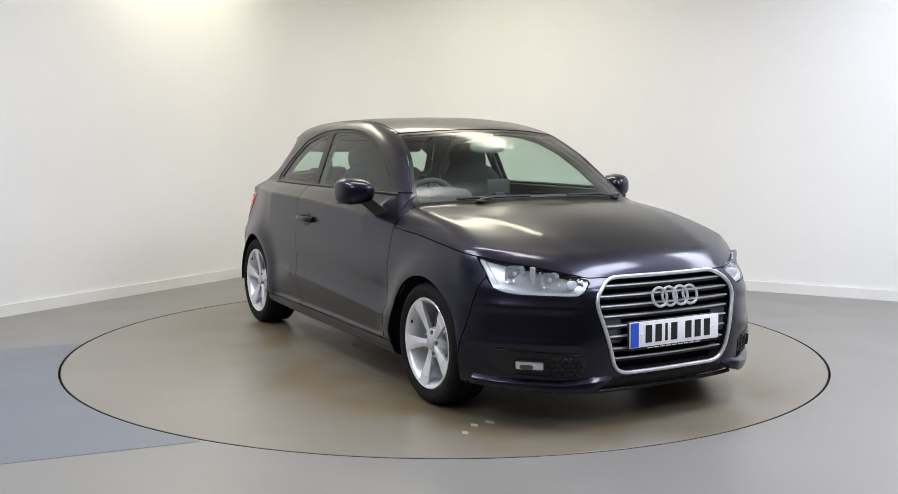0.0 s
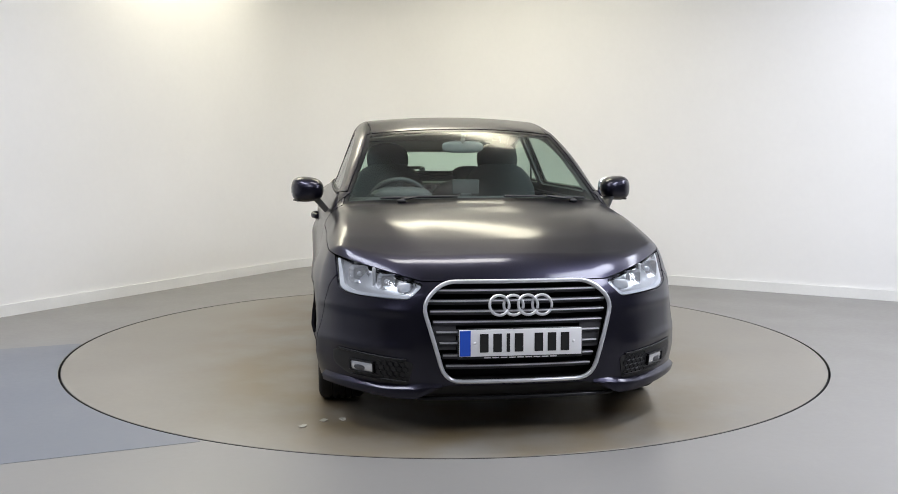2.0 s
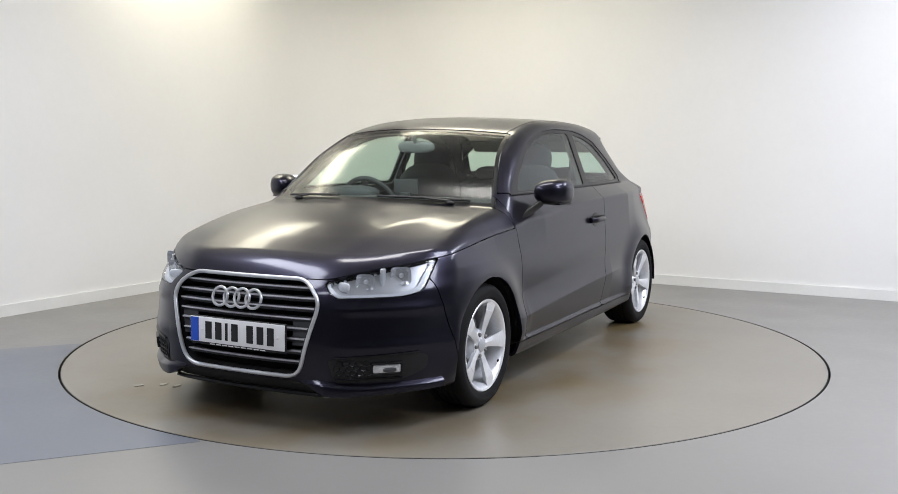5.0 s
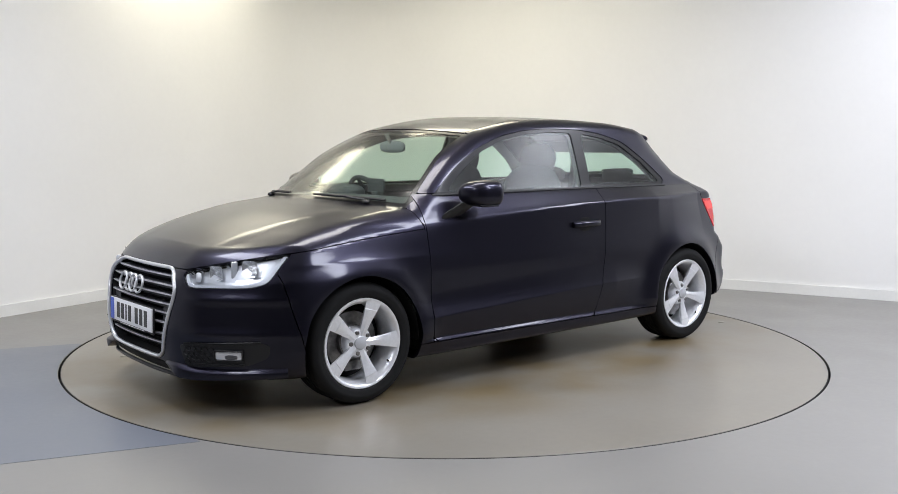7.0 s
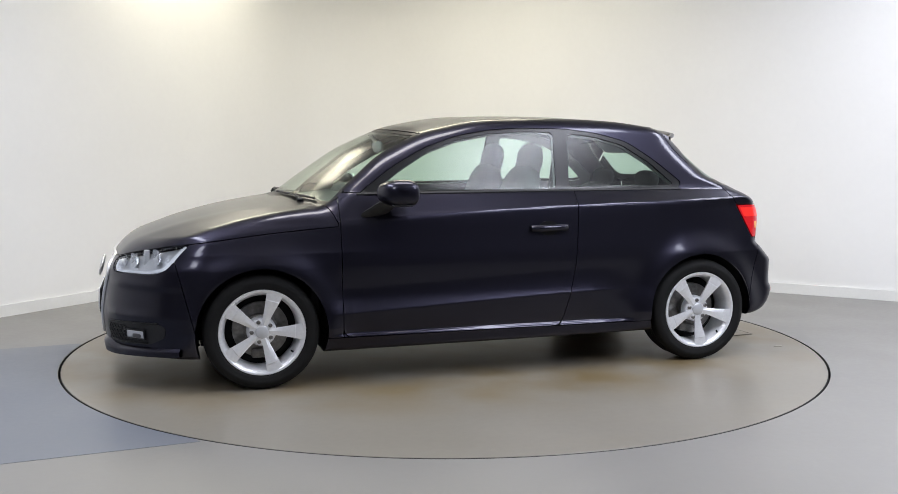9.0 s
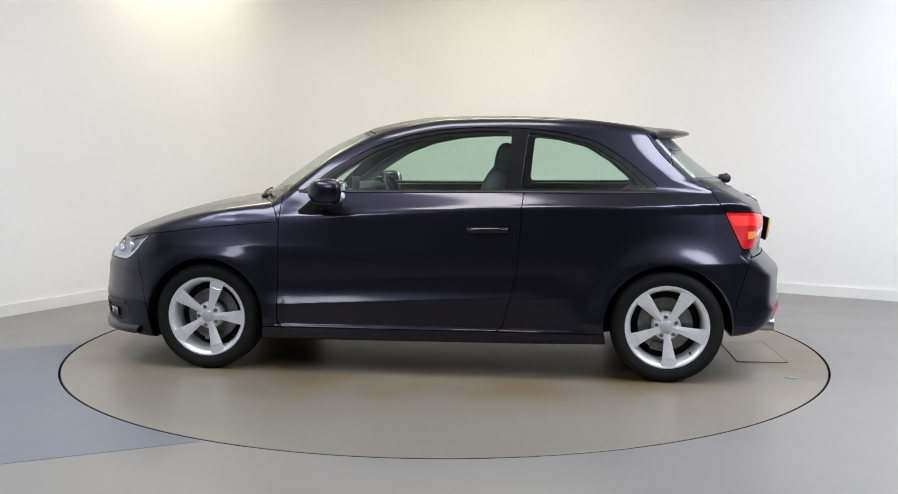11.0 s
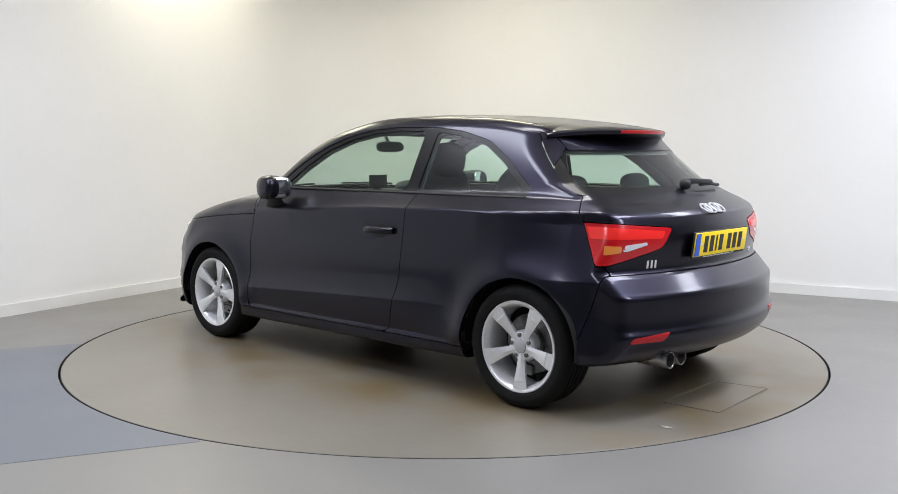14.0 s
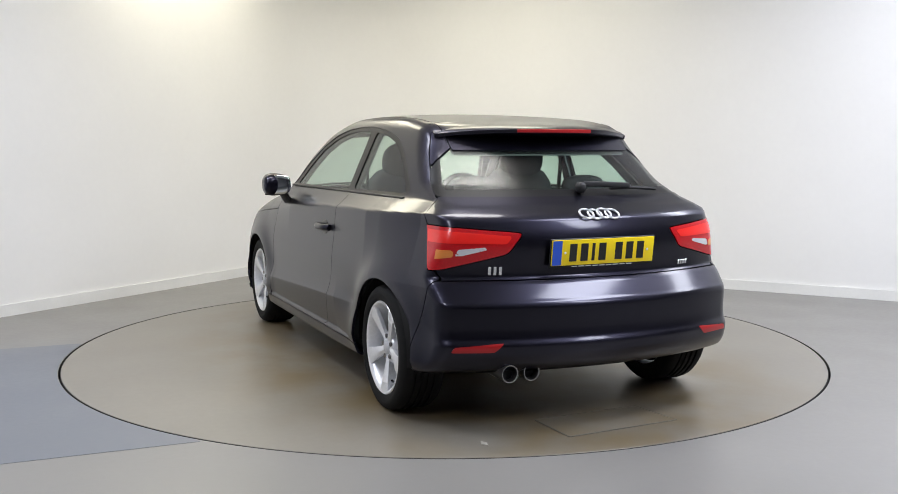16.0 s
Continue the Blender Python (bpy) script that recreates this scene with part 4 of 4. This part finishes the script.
    hub = revolve([(0.075, 0.02), (0.074, 0.055), (0.066, 0.068), (0.05, 0.073), (0.034, 0.074), (0.032, 0.068), (0.0005, 0.068)], 48)
    disc = revolve([(0.06, -0.03), (0.142, -0.03), (0.142, -0.008), (0.136, -0.007), (0.085, -0.007), (0.083, 0.02), (0.0005, 0.02)], 48)
    # Flat disc, coloured black later for the shade behind the spokes.
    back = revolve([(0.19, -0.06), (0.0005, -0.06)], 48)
    return tyre, rim, hub, disc, back


def spoke_bm(angle):
    """A flat wide blade, narrow at the hub and flared at the rim, with a bevelled outer end."""
    bm = bmesh.new()
    secs = [(0.030, 0.018, 0.072, 0.020), (0.07, 0.0190, 0.077, 0.020), (0.12, 0.0265, 0.085, 0.020), (0.162, 0.0345, 0.0935, 0.020), (0.166, 0.0353, 0.0935, 0.020), (0.209, 0.0435, 0.0985, 0.012)]
    rows = []
    for k, (rad, hw, h, d) in enumerate(secs):
        skew = 0.006 * (rad / 0.2)
        ridge = 0.0035 if k < 4 else 0.0005
        rows.append([(rad, -hw + skew, h - 0.004), (rad, -hw * 0.2 + skew, h + ridge), (rad, hw + skew, h - 0.001), (rad, hw * 0.85 + skew, h - d), (rad, -hw * 0.85 + skew, h - d)])
    verts = []
    c, s = math.cos(angle), math.sin(angle)
    for row in rows:
        verts.append([bm.verts.new((c * a - s * b, h, s * a + c * b)) for a, b, h in row])
    for a, b in zip(verts, verts[1:]):
        for k in range(5):
            bm.faces.new((a[k], a[(k + 1) % 5], b[(k + 1) % 5], b[k]))
    bm.faces.new(verts[0]), bm.faces.new(verts[-1][::-1])
    return bm


def wheels():
    tyre, rim, hub, disc, back = wheel_meshes()
    first = cpart("wheel", rim, ALLOY, "silver five-spoke alloy wheel with a black tyre", 40)
    part("tyre", tyre, RUBBER, first, "black rubber tyre", 40)
    part("hub", hub, ALLOY, first)
    part("brake_disc", disc, STEEL, first, "bare steel brake disc")
    # The black disc paints the shaded space seen between the spokes.
    part("wheel_shade_disc", back, DARK, first, "black disc painting the shade behind the wheel")
    part("centre_cap", revolve([(0.033, 0.066), (0.033, 0.078), (0.028, 0.0815), (0.0005, 0.083)], 32), LAMP_GREY, first, "grey centre cap")
    for k in range(5):
        a = 2 * math.pi * k / 5
        part("spoke", spoke_bm(a), ALLOY, first, "", 25)
        b = a + math.pi / 5
        bm = revolve([(0.0105, 0.055), (0.0105, 0.077), (0.008, 0.079), (0.0005, 0.079)], 12)
        bmesh.ops.translate(bm, verts=bm.verts, vec=(0.052 * math.cos(b), 0, 0.052 * math.sin(b)))
        part("wheel_bolt", bm, STEEL, first)
    bm = tube([(0.185 * math.cos(0.63), 0.088, 0.185 * math.sin(0.63)), (0.172 * math.cos(0.63), 0.096, 0.172 * math.sin(0.63))], 0.005, 8)
    part("valve", bm, RUBBER, first, "black valve stem")
    part("caliper", box_bm(-0.05, 0.05, -0.05, 0.012, 0.095, 0.145, 0.01, 2), STEEL, first, "grey brake caliper")
    spots = [(0.0, 1, 181), (AXLE, 1, 168), (0.0, -1, 10), (AXLE, -1, -14)]
    for i, (x, s, spin) in enumerate(spots):
        m = Matrix.Translation(OFF) @ Matrix.Translation((x, 0.722 * s, TYRE_R)) @ pose(0, 0, 0, 0, 0, 0 if s > 0 else 180) @ pose(0, 0, 0, 0, spin, 0)
        if i == 0:
            first.matrix_basis = m
        else:
            copy_thing(first, m)
    for x in (0.0, AXLE):
        for s in (1, -1):
            bm = bmesh.new()
            rows = []
            for k in range(25):
                a = radians(-4 + 188 * k / 24)
                rows.append([bm.verts.new((x + rr * math.cos(a), yy * s, HUB_Z + rr * math.sin(a))) for rr, yy in ((0.327, 0.825), (0.345, 0.80), (0.345, 0.50), (0.10, 0.50))])
            for a, b in zip(rows, rows[1:]):
                for k in range(3):
                    bm.faces.new((a[k], a[k + 1], b[k + 1], b[k]))
            cpart("wheel_arch_liner", bm, DARK, "black wheel arch liner")


# --- rear details
def rear_details():
    # roof spoiler
    bm = bmesh.new()
    rows = []
    for y in np.linspace(-0.53, 0.53, 41):
        y = float(y)
        edge = -2.645 + 0.82 * y * y
        q0, n0 = at_top(-2.30, y * 0.97)
        q1, n1 = at_top(-2.42, y * 0.98)
        fall = 0.022 * (abs(y) / 0.53) ** 4
        zt = 1.304 - fall
        mid = (q1.x + edge) / 2
        rows.append([bm.verts.new(v) for v in (q0 + n0 * -0.004, q0 + n0 * 0.002, q1 + n1 * 0.006, Vector((mid, y, (q1.z + 0.006 + zt) / 2 + 0.004)), Vector((edge + 0.01, y, zt)), Vector((edge, y, zt - 0.006)), Vector((edge + 0.004, y, zt - 0.022)), Vector((edge + 0.03, y, zt - 0.03)), Vector((edge + 0.08, y, 1.264 - fall)), Vector((max(-2.42, edge + 0.12), y * 0.98, 1.256 - fall)))])
    for a, b in zip(rows, rows[1:]):
        for k in range(len(a) - 1):
            bm.faces.new((a[k], a[k + 1], b[k + 1], b[k]))
    bm.faces.new(rows[0]), bm.faces.new(rows[-1][::-1])
    sp = cpart("roof_spoiler", bm, PAINT, "dark painted roof spoiler over the rear window", 50)
    bm = bmesh.new()
    rows = []
    for y in np.linspace(-0.20, 0.20, 17):
        y = float(y)
        e = -2.6465 + 0.82 * y * y
        rows.append([bm.verts.new(v) for v in ((e + 0.004, y, 1.300), (e - 0.0015, y, 1.298), (e + 0.0005, y, 1.284), (e + 0.006, y, 1.283))])
    for a, b in zip(rows, rows[1:]):
        for k in range(3):
            bm.faces.new((a[k], a[k + 1], b[k + 1], b[k]))
    part("brake_light", bm, RED_DARK, sp, "narrow red high brake light")
    # rear wiper
    w = cpart("rear_wiper", superblob(-2.868, 0.010, 1.035, 0.028, 0.022, 0.026, 2.6, 16), PLASTIC, "black rear wiper parked along the window")
    part("wiper_arm", tube([(-2.875, 0.0, 1.052), (-2.885, -0.12, 1.048), (-2.872, -0.25, 1.040)], 0.013, 8, squash=(0.6, 1)), PLASTIC, w)
    part("wiper_blade", tube([(-2.862, -0.15, 1.030), (-2.845, -0.30, 1.030), (-2.815, -0.435, 1.020)], 0.008, 8), PLASTIC, w)
    # exhaust
    for y in (0.464, 0.360):
        bm = revolve([(0.034, 0.0), (0.0385, 0.0), (0.0385, -0.003), (0.0395, 0.02), (0.0375, 0.16), (0.033, 0.16), (0.033, 0.004)], 32, "x")
        bmesh.ops.transform(bm, verts=bm.verts, matrix=Matrix.Translation((-3.066, y, 0.262)))
        e = cpart("exhaust_tip", bm, EXHAUST, "chrome exhaust tip")
        # Black disc closes the pipe and paints the shade inside it.
        bm = revolve([(0.0335, 0.0), (0.0005, 0.0)], 24, "x")
        bmesh.ops.transform(bm, verts=bm.verts, matrix=Matrix.Translation((-3.028, y, 0.262)))
        part("exhaust_bore_shade", bm, DARK, e, "black disc for the shade inside the exhaust tip")
    # reflectors on the bumper
    F = np.where(SX < -2.7, poly_field(AY, SZ, [(0.50, 0.400), (0.70, 0.385), (0.712, 0.362), (0.54, 0.362)], 0.008), -1.0)
    for s in (1, -1):
        cut_panel("bumper_reflector", [SY * s - 0.1, F], RED_DARK, "narrow red bumper reflector", 0.003, 0.003, gap=0)
    # dark apron in the tailgate round the plate, and under the bumper
    q, nn = at_rear(0.0, 0.768)
    number_plate(q + nn * 0.014 + Vector((0, 0.01, 0)), nn, None, PLATE_YELLOW, "yellow rear number plate with a blue band")
    c, nn = at_rear(0.0, 0.921)
    rings(c + nn * 0.006, Vector((0, -1, 0)), nn, 0.0325, 0.0445, 0.0050, tailgate)
    for y, z, w, h, lab in ((0.492, 0.692, 0.034, 0.018, 3), (-0.476, 0.688, 0.034, 0.010, 4)):
        for k in range(lab):
            yy = y + ((k + 0.5) / lab - 0.5) * 2 * w
            q, nn = at_rear(yy, z)
            m = Matrix.Translation(q + nn * 0.002)
            a = Vector((0, 1, 0)) - nn * nn.y
            a.normalize()
            up = nn.cross(a)
            bm = box_bm(-w / lab * 0.55, w / lab * 0.55, -h, h, -0.002, 0.002, 0.001, 1)
            bmesh.ops.transform(bm, verts=bm.verts, matrix=m @ Matrix((a, up, nn)).transposed().to_4x4())
            part("badge_bar", bm, CHROME, tailgate, "bright chrome badge bar")


# --- front details
def front_details():
    q, nn = at_front(0.0, 0.410)
    number_plate(Vector((q.x + 0.006, 0, 0.410)), Vector((1, 0, 0.02)).normalized(), None, PLATE_WHITE, "white front number plate with a blue band")
    # lower intake and splitter
    F = np.where(SX > 0.3, poly_field(SY, SZ, [(-0.30, 0.226), (0.30, 0.226), (0.40, 0.195), (0.40, 0.172), (-0.40, 0.172), (-0.40, 0.195)], 0.01), -1.0)
    # Flat black sheet on the bumper stands in for the intake's shaded opening.
    cut_panel("lower_intake", [F], DARK, "black sheet painting the shade of the lower air intake", 0.003, 0.0025, gap=0)
    path = []
    for y in np.linspace(-0.42, 0.42, 31):
        q, nn = at_front(float(y), 0.185)
        path.append((q + nn * 0.008 + Vector((0, 0, -0.012)), nn))
    ribbon_on(path, 0.014, 0.010, BLACK_GLOSS, "splitter", "glossy black front splitter", None, False)
    for s in (1, -1):
        bm = bmesh.new()
        rows = []
        for y in np.linspace(0.325, 0.80, 26):
            y = float(y)
            t = (y - 0.325) / 0.475
            zt = float(np.interp(t, (0, 0.18, 0.45, 1.0), (0.228, 0.222, 0.205, 0.215)))
            zb = float(np.interp(t, (0, 0.22, 0.4, 1.0), (0.222, 0.172, 0.168, 0.185)))
            q, nn = at_front(y * s, zt + 0.012)
            flat = Vector((nn.x, nn.y, 0)).normalized()
            out = 0.026 * min(1, t * 5) * (1 - 0.4 * t)
            rows.append([bm.verts.new(v) for v in (q - flat * 0.01 + Vector((0, 0, 0.008)), Vector((q.x, q.y, zt)) + flat * out, Vector((q.x, q.y, zt - 0.006)) + flat * (out + 0.004), Vector((q.x, q.y, zb)) + flat * (out - 0.002), Vector((q.x, q.y, zb)) - flat * 0.05)])
        for a, b in zip(rows, rows[1:]):
            for k in range(4):
                bm.faces.new((a[k], a[k + 1], b[k + 1], b[k]))
        cpart("bumper_blade", bm, PAINT, "dark painted blade at the bumper's corner", 50)
    # wipers at the foot of the windscreen
    for y0, y1, ya in ((-0.50, -0.12, -0.40), (0.12, 0.58, 0.50)):
        def spot(y, back, lift):
            q, nn = at_top(-0.15 - back - K[0] * y * y, y)
            return q + nn * lift
        blade = cpart("windscreen_wiper", tube([spot(y, 0.012, 0.009) for y in np.linspace(y0, y1, 9).tolist()], 0.0065, 8), PLASTIC, "black windscreen wiper parked at the foot of the glass")
        part("wiper_arm", tube([spot(y, b, 0.014) for y, b in ((ya, -0.012), ((ya + y0 + y1) / 3, 0.0), ((y0 + y1) / 2, 0.012))], 0.009, 8, squash=(1, 0.6)), PLASTIC, blade)
        part("wiper_pivot", superblob(*spot(ya, -0.018, 0.006), 0.018, 0.024, 0.011, 2.4, 14), PLASTIC, blade)


# --- inside
def interior():
    dash = cpart("dashboard", prism([(-0.22, 0.885), (-0.40, 0.925), (-0.60, 0.945), (-0.72, 0.93), (-0.76, 0.86), (-0.74, 0.70), (-0.60, 0.55), (-0.25, 0.55)], -0.66, 0.66, "y", 0.02), TRIM, "dark grey dashboard")
    part("centre_screen", box_bm(-0.665, -0.65, -0.075, 0.075, 0.955, 1.035, 0.006, 2), TRIM, dash, "small screen on the dashboard")
    part("screen_stalk", box_bm(-0.655, -0.64, -0.03, 0.03, 0.93, 0.96, 0.003, 1), TRIM, dash)
    part("instrument_hood", superblob(-0.66, -0.36, 0.94, 0.10, 0.17, 0.055, 2.8, 20), TRIM, dash)
    hub = Vector((-0.86, -0.36, 0.87))
    tilt = Matrix.Translation(hub) @ pose(0, 0, 0, 0, -64, 0)
    bm = tube([(0.178 * math.cos(a), 0.178 * math.sin(a), 0) for a in [2 * math.pi * k / 40 for k in range(40)]], 0.0155, 10, True)
    bmesh.ops.transform(bm, verts=bm.verts, matrix=tilt)
    wheel = cpart("steering_wheel", bm, TRIM, "dark three-spoke steering wheel", 60)
    bm = superblob(0, 0, -0.01, 0.065, 0.06, 0.025, 2.8, 18)
    box_bm(0.04, 0.17, -0.02, 0.02, -0.012, 0.0, 0.004, 1, bm)
    for a in (0, 180):
        r = bmesh.ops.create_cube(bm, size=1)
        bmesh.ops.transform(bm, verts=r["verts"], matrix=pose(0, 0, 0, 0, 0, 90 + a) @ Matrix.Translation((0.11, 0, -0.008)) @ Matrix.Diagonal((0.13, 0.035, 0.012, 1)))
    bmesh.ops.transform(bm, verts=bm.verts, matrix=tilt)
    part("wheel_hub", bm, TRIM, wheel)
    for s in (1, -1):
        x = 0.0 if s < 0 else 0.02
        seat = cpart("front_seat", superblob(-1.22 + x, 0.36 * s, 0.50, 0.27, 0.25, 0.10, 3.2, 24), FABRIC, "charcoal fabric front seat")
        part("backrest", superblob(-1.52 + x, 0.36 * s, 0.80, 0.085, 0.245, 0.32, 2.8, 28, tilt=(0, -14, 0)), FABRIC, seat)
        part("headrest", superblob(-1.615 + x, 0.36 * s, 1.135, 0.055, 0.135, 0.105, 2.6, 24, tilt=(0, -10, 0)), FABRIC, seat)
        for k in (-1, 1):
            part("headrest_post", tube([(-1.60 + x, 0.36 * s + k * 0.055, 0.98), (-1.612 + x, 0.36 * s + k * 0.055, 1.10)], 0.007, 8), STEEL, seat)
        rear = cpart("rear_seat", superblob(-2.05, 0.32 * s, 0.52, 0.26, 0.29, 0.10, 3.2, 20), FABRIC, "charcoal fabric rear seat")
        part("backrest", superblob(-2.30, 0.31 * s, 0.77, 0.08, 0.30, 0.22, 3.0, 24, tilt=(0, -20, 0)), FABRIC, rear)
        part("headrest", superblob(-2.39, 0.30 * s, 1.02, 0.045, 0.12, 0.055, 2.6, 20), FABRIC, rear)
        # door lining and pillars inside
        cut = np.minimum.reduce([SY * s - 0.3, F_DOOR - 0.02, 0.962 - SZ, SZ - 0.3])
        V, N, T = clip(SV, SN, ST, cut)
        panel("door_lining", V, N, T, TRIM, doors[s], "dark door lining", 0.01, -0.06)
        cut = np.minimum.reduce([SY * s - 0.1, F_DLO + 0.03, -F_DOORGLASS + 0.0, -F_REARGLASS, np.where(SX > -2.5, 1.0, -1.0)])
        V, N, T = clip(SV, SN, ST, cut)
        on_car(panel("pillar_trim", V, N, T, PILLAR, car, "grey inner pillar trim", 0.01, -0.035))
        belt = tube([(-1.66, 0.60 * s, 1.16), (-1.63, 0.60 * s, 0.95), (-1.60, 0.59 * s, 0.62)], 0.022, 6, squash=(1, 0.15))
        cpart("seat_belt", belt, PLASTIC, "black seat belt")
    V, N, T = clip(SV, SN, ST, F_ROOF + 0.0)
    on_car(panel("headlining", V, N, T, LINING, car, "pale grey headlining", 0.004, -0.03))
    m = cpart("rear_view_mirror", superblob(-0.772, 0.0, 1.215, 0.016, 0.118, 0.034, 3.2, 24, tilt=(0, 8, 0)), PLASTIC_GREY, "grey interior rear-view mirror")
    part("mirror_stem", tube([(-0.765, 0, 1.235), (-0.735, 0, 1.275), (-0.73, 0, 1.285)], 0.011, 8), PLASTIC_GREY, m)
    cpart("sensor_cover", superblob(-0.79, 0, 1.296, 0.05, 0.07, 0.014, 3, 16), PLASTIC_GREY, "grey sensor cover behind the windscreen")
    for s in (1, -1):
        cpart("sun_visor", box_bm(-1.10, -0.95, 0.28 * s - 0.16, 0.28 * s + 0.16, 1.286, 1.298, 0.004, 1), LINING, "pale grey sun visor folded up")
    cpart("parcel_shelf", box_bm(-2.80, -2.36, -0.52, 0.52, 0.935, 0.95, 0.005, 1), TRIM, "dark parcel shelf")
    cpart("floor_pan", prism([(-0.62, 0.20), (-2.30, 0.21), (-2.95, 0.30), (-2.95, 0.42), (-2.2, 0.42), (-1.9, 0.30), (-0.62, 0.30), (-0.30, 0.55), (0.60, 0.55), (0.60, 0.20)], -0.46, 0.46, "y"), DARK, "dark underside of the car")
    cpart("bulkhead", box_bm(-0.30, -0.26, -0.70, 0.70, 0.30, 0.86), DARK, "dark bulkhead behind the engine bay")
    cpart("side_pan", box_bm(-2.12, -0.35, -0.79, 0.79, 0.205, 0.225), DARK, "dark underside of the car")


SLAT = material("dark_grey_slat", (0.045, 0.046, 0.052), rough=0.5)
LAMP_GREY_DARK = material("grille_infill_grey", (0.06, 0.06, 0.065), rough=0.5)
EXHAUST = material("dull_chrome", (0.42, 0.41, 0.40), rough=0.28, metal=0.95, noise_scale=30, noise_amount=0.2)
TRIM_SILVER = material("dull_silver_trim", (0.50, 0.50, 0.52), rough=0.4, metal=0.6)
LAMP_BACK = material("lamp_housing_grey", (0.72, 0.73, 0.75), rough=0.3, metal=0.25)
RED_BRIGHT = material("tail_lamp_bright_red", (0.84, 0.022, 0.016), rough=0.25, coat=0.4)
PILLAR = material("inner_trim_grey", (0.16, 0.165, 0.165), rough=0.8)
PLASTIC_GREY = material("mid_grey_plastic", (0.36, 0.37, 0.37), rough=0.6)
grille()
front_details()
headlamps()
fog_lamps()
tail_lamps()
door_parts()
rear_details()
wheels()
interior()


# ------------------------------------------------------------------ marks on the turntable
def turntable_marks():
    back = Matrix.Rotation(radians(205.25), 3, "Z")
    corners = [back @ Vector(p) for p in ((1.64, -0.52, 0), (1.90, -0.60, 0), (1.68, -1.13, 0), (1.42, -1.02, 0))]
    bm = bmesh.new()
    c = sum(corners, Vector()) / 4
    a = [bm.verts.new(p * 1.0 + Vector((0, 0, 0.003))) for p in corners]
    b = [bm.verts.new(Vector((p.x, p.y, 0.0005))) for p in corners]
    bm.faces.new(a)
    for k in range(4):
        bm.faces.new((a[k], b[k], b[(k + 1) % 4], a[(k + 1) % 4]))
    hatch = part("hatch_plate", bm, DISC, turntable, "flush hatch plate in the turntable")
    for k in range(4):
        p, q = corners[k], corners[(k + 1) % 4]
        d = (q - p).normalized()
        n = Vector((-d.y, d.x, 0)) * 0.0022
        bm = bmesh.new()
        lo = [p + n, q + n, q - n, p - n]
        f = bm.faces.new([bm.verts.new(v + Vector((0, 0, 0.0042))) for v in lo])
        r = bmesh.ops.extrude_face_region(bm, geom=[f])
        bmesh.ops.translate(bm, verts=[v for v in r["geom"] if isinstance(v, bmesh.types.BMVert)], vec=(0, 0, -0.003))
        part("hatch_seam", bm, SEAM, hatch, "dark hatch seam")
    rnd = random.Random(4)
    for x, y, a in ((-1.86, -0.40, 140.9), (-1.74, -0.42, 140.9), (-1.68, -0.48, 140.9), (1.93, 0.70, 140.9), (0.1, 0.55, 163.7)):
        p = Matrix.Rotation(radians(a), 3, "Z") @ Vector((x, y, 0))
        bm = bmesh.new()
        n = 9
        f = bm.faces.new([bm.verts.new((p.x + rnd.uniform(0.012, 0.035) * math.cos(2 * math.pi * k / n), p.y + rnd.uniform(0.008, 0.022) * math.sin(2 * math.pi * k / n), 0.0035)) for k in range(n)])
        r = bmesh.ops.extrude_face_region(bm, geom=[f])
        bmesh.ops.translate(bm, verts=[v for v in r["geom"] if isinstance(v, bmesh.types.BMVert)], vec=(0, 0, -0.003))
        part("scuff_mark", bm, SCUFF, turntable, "small pale scuff mark")


turntable_marks()



# ------------------------------------------------------------------ what moves
def motions():
    turn = [(0.0, -60.46), (0.5, -64.19), (1.0, -69.90), (1.5, -75.76), (2.0, -82.13), (2.5, -88.00), (3.0, -94.35), (3.5, -100.24), (4.0, -106.57),
            (6.5, -134.94), (7.0, -140.88), (7.5, -146.48), (8.0, -152.41), (8.5, -157.70), (9.0, -163.69), (11.5, -193.33), (12.0, -199.43), (12.5, -205.25),
            (13.0, -211.24), (13.5, -216.86), (14.0, -222.91), (14.5, -228.57), (15.0, -234.64), (15.5, -240.31), (16.0, -246.38)]
    walk(turntable, [(t, pose(TABLE_X, 0, 0, 0, 0, a)) for t, a in turn])
    walk(car, [(t, pose(0, 0, 0, 0, 0, a)) for t, a in turn])


motions()
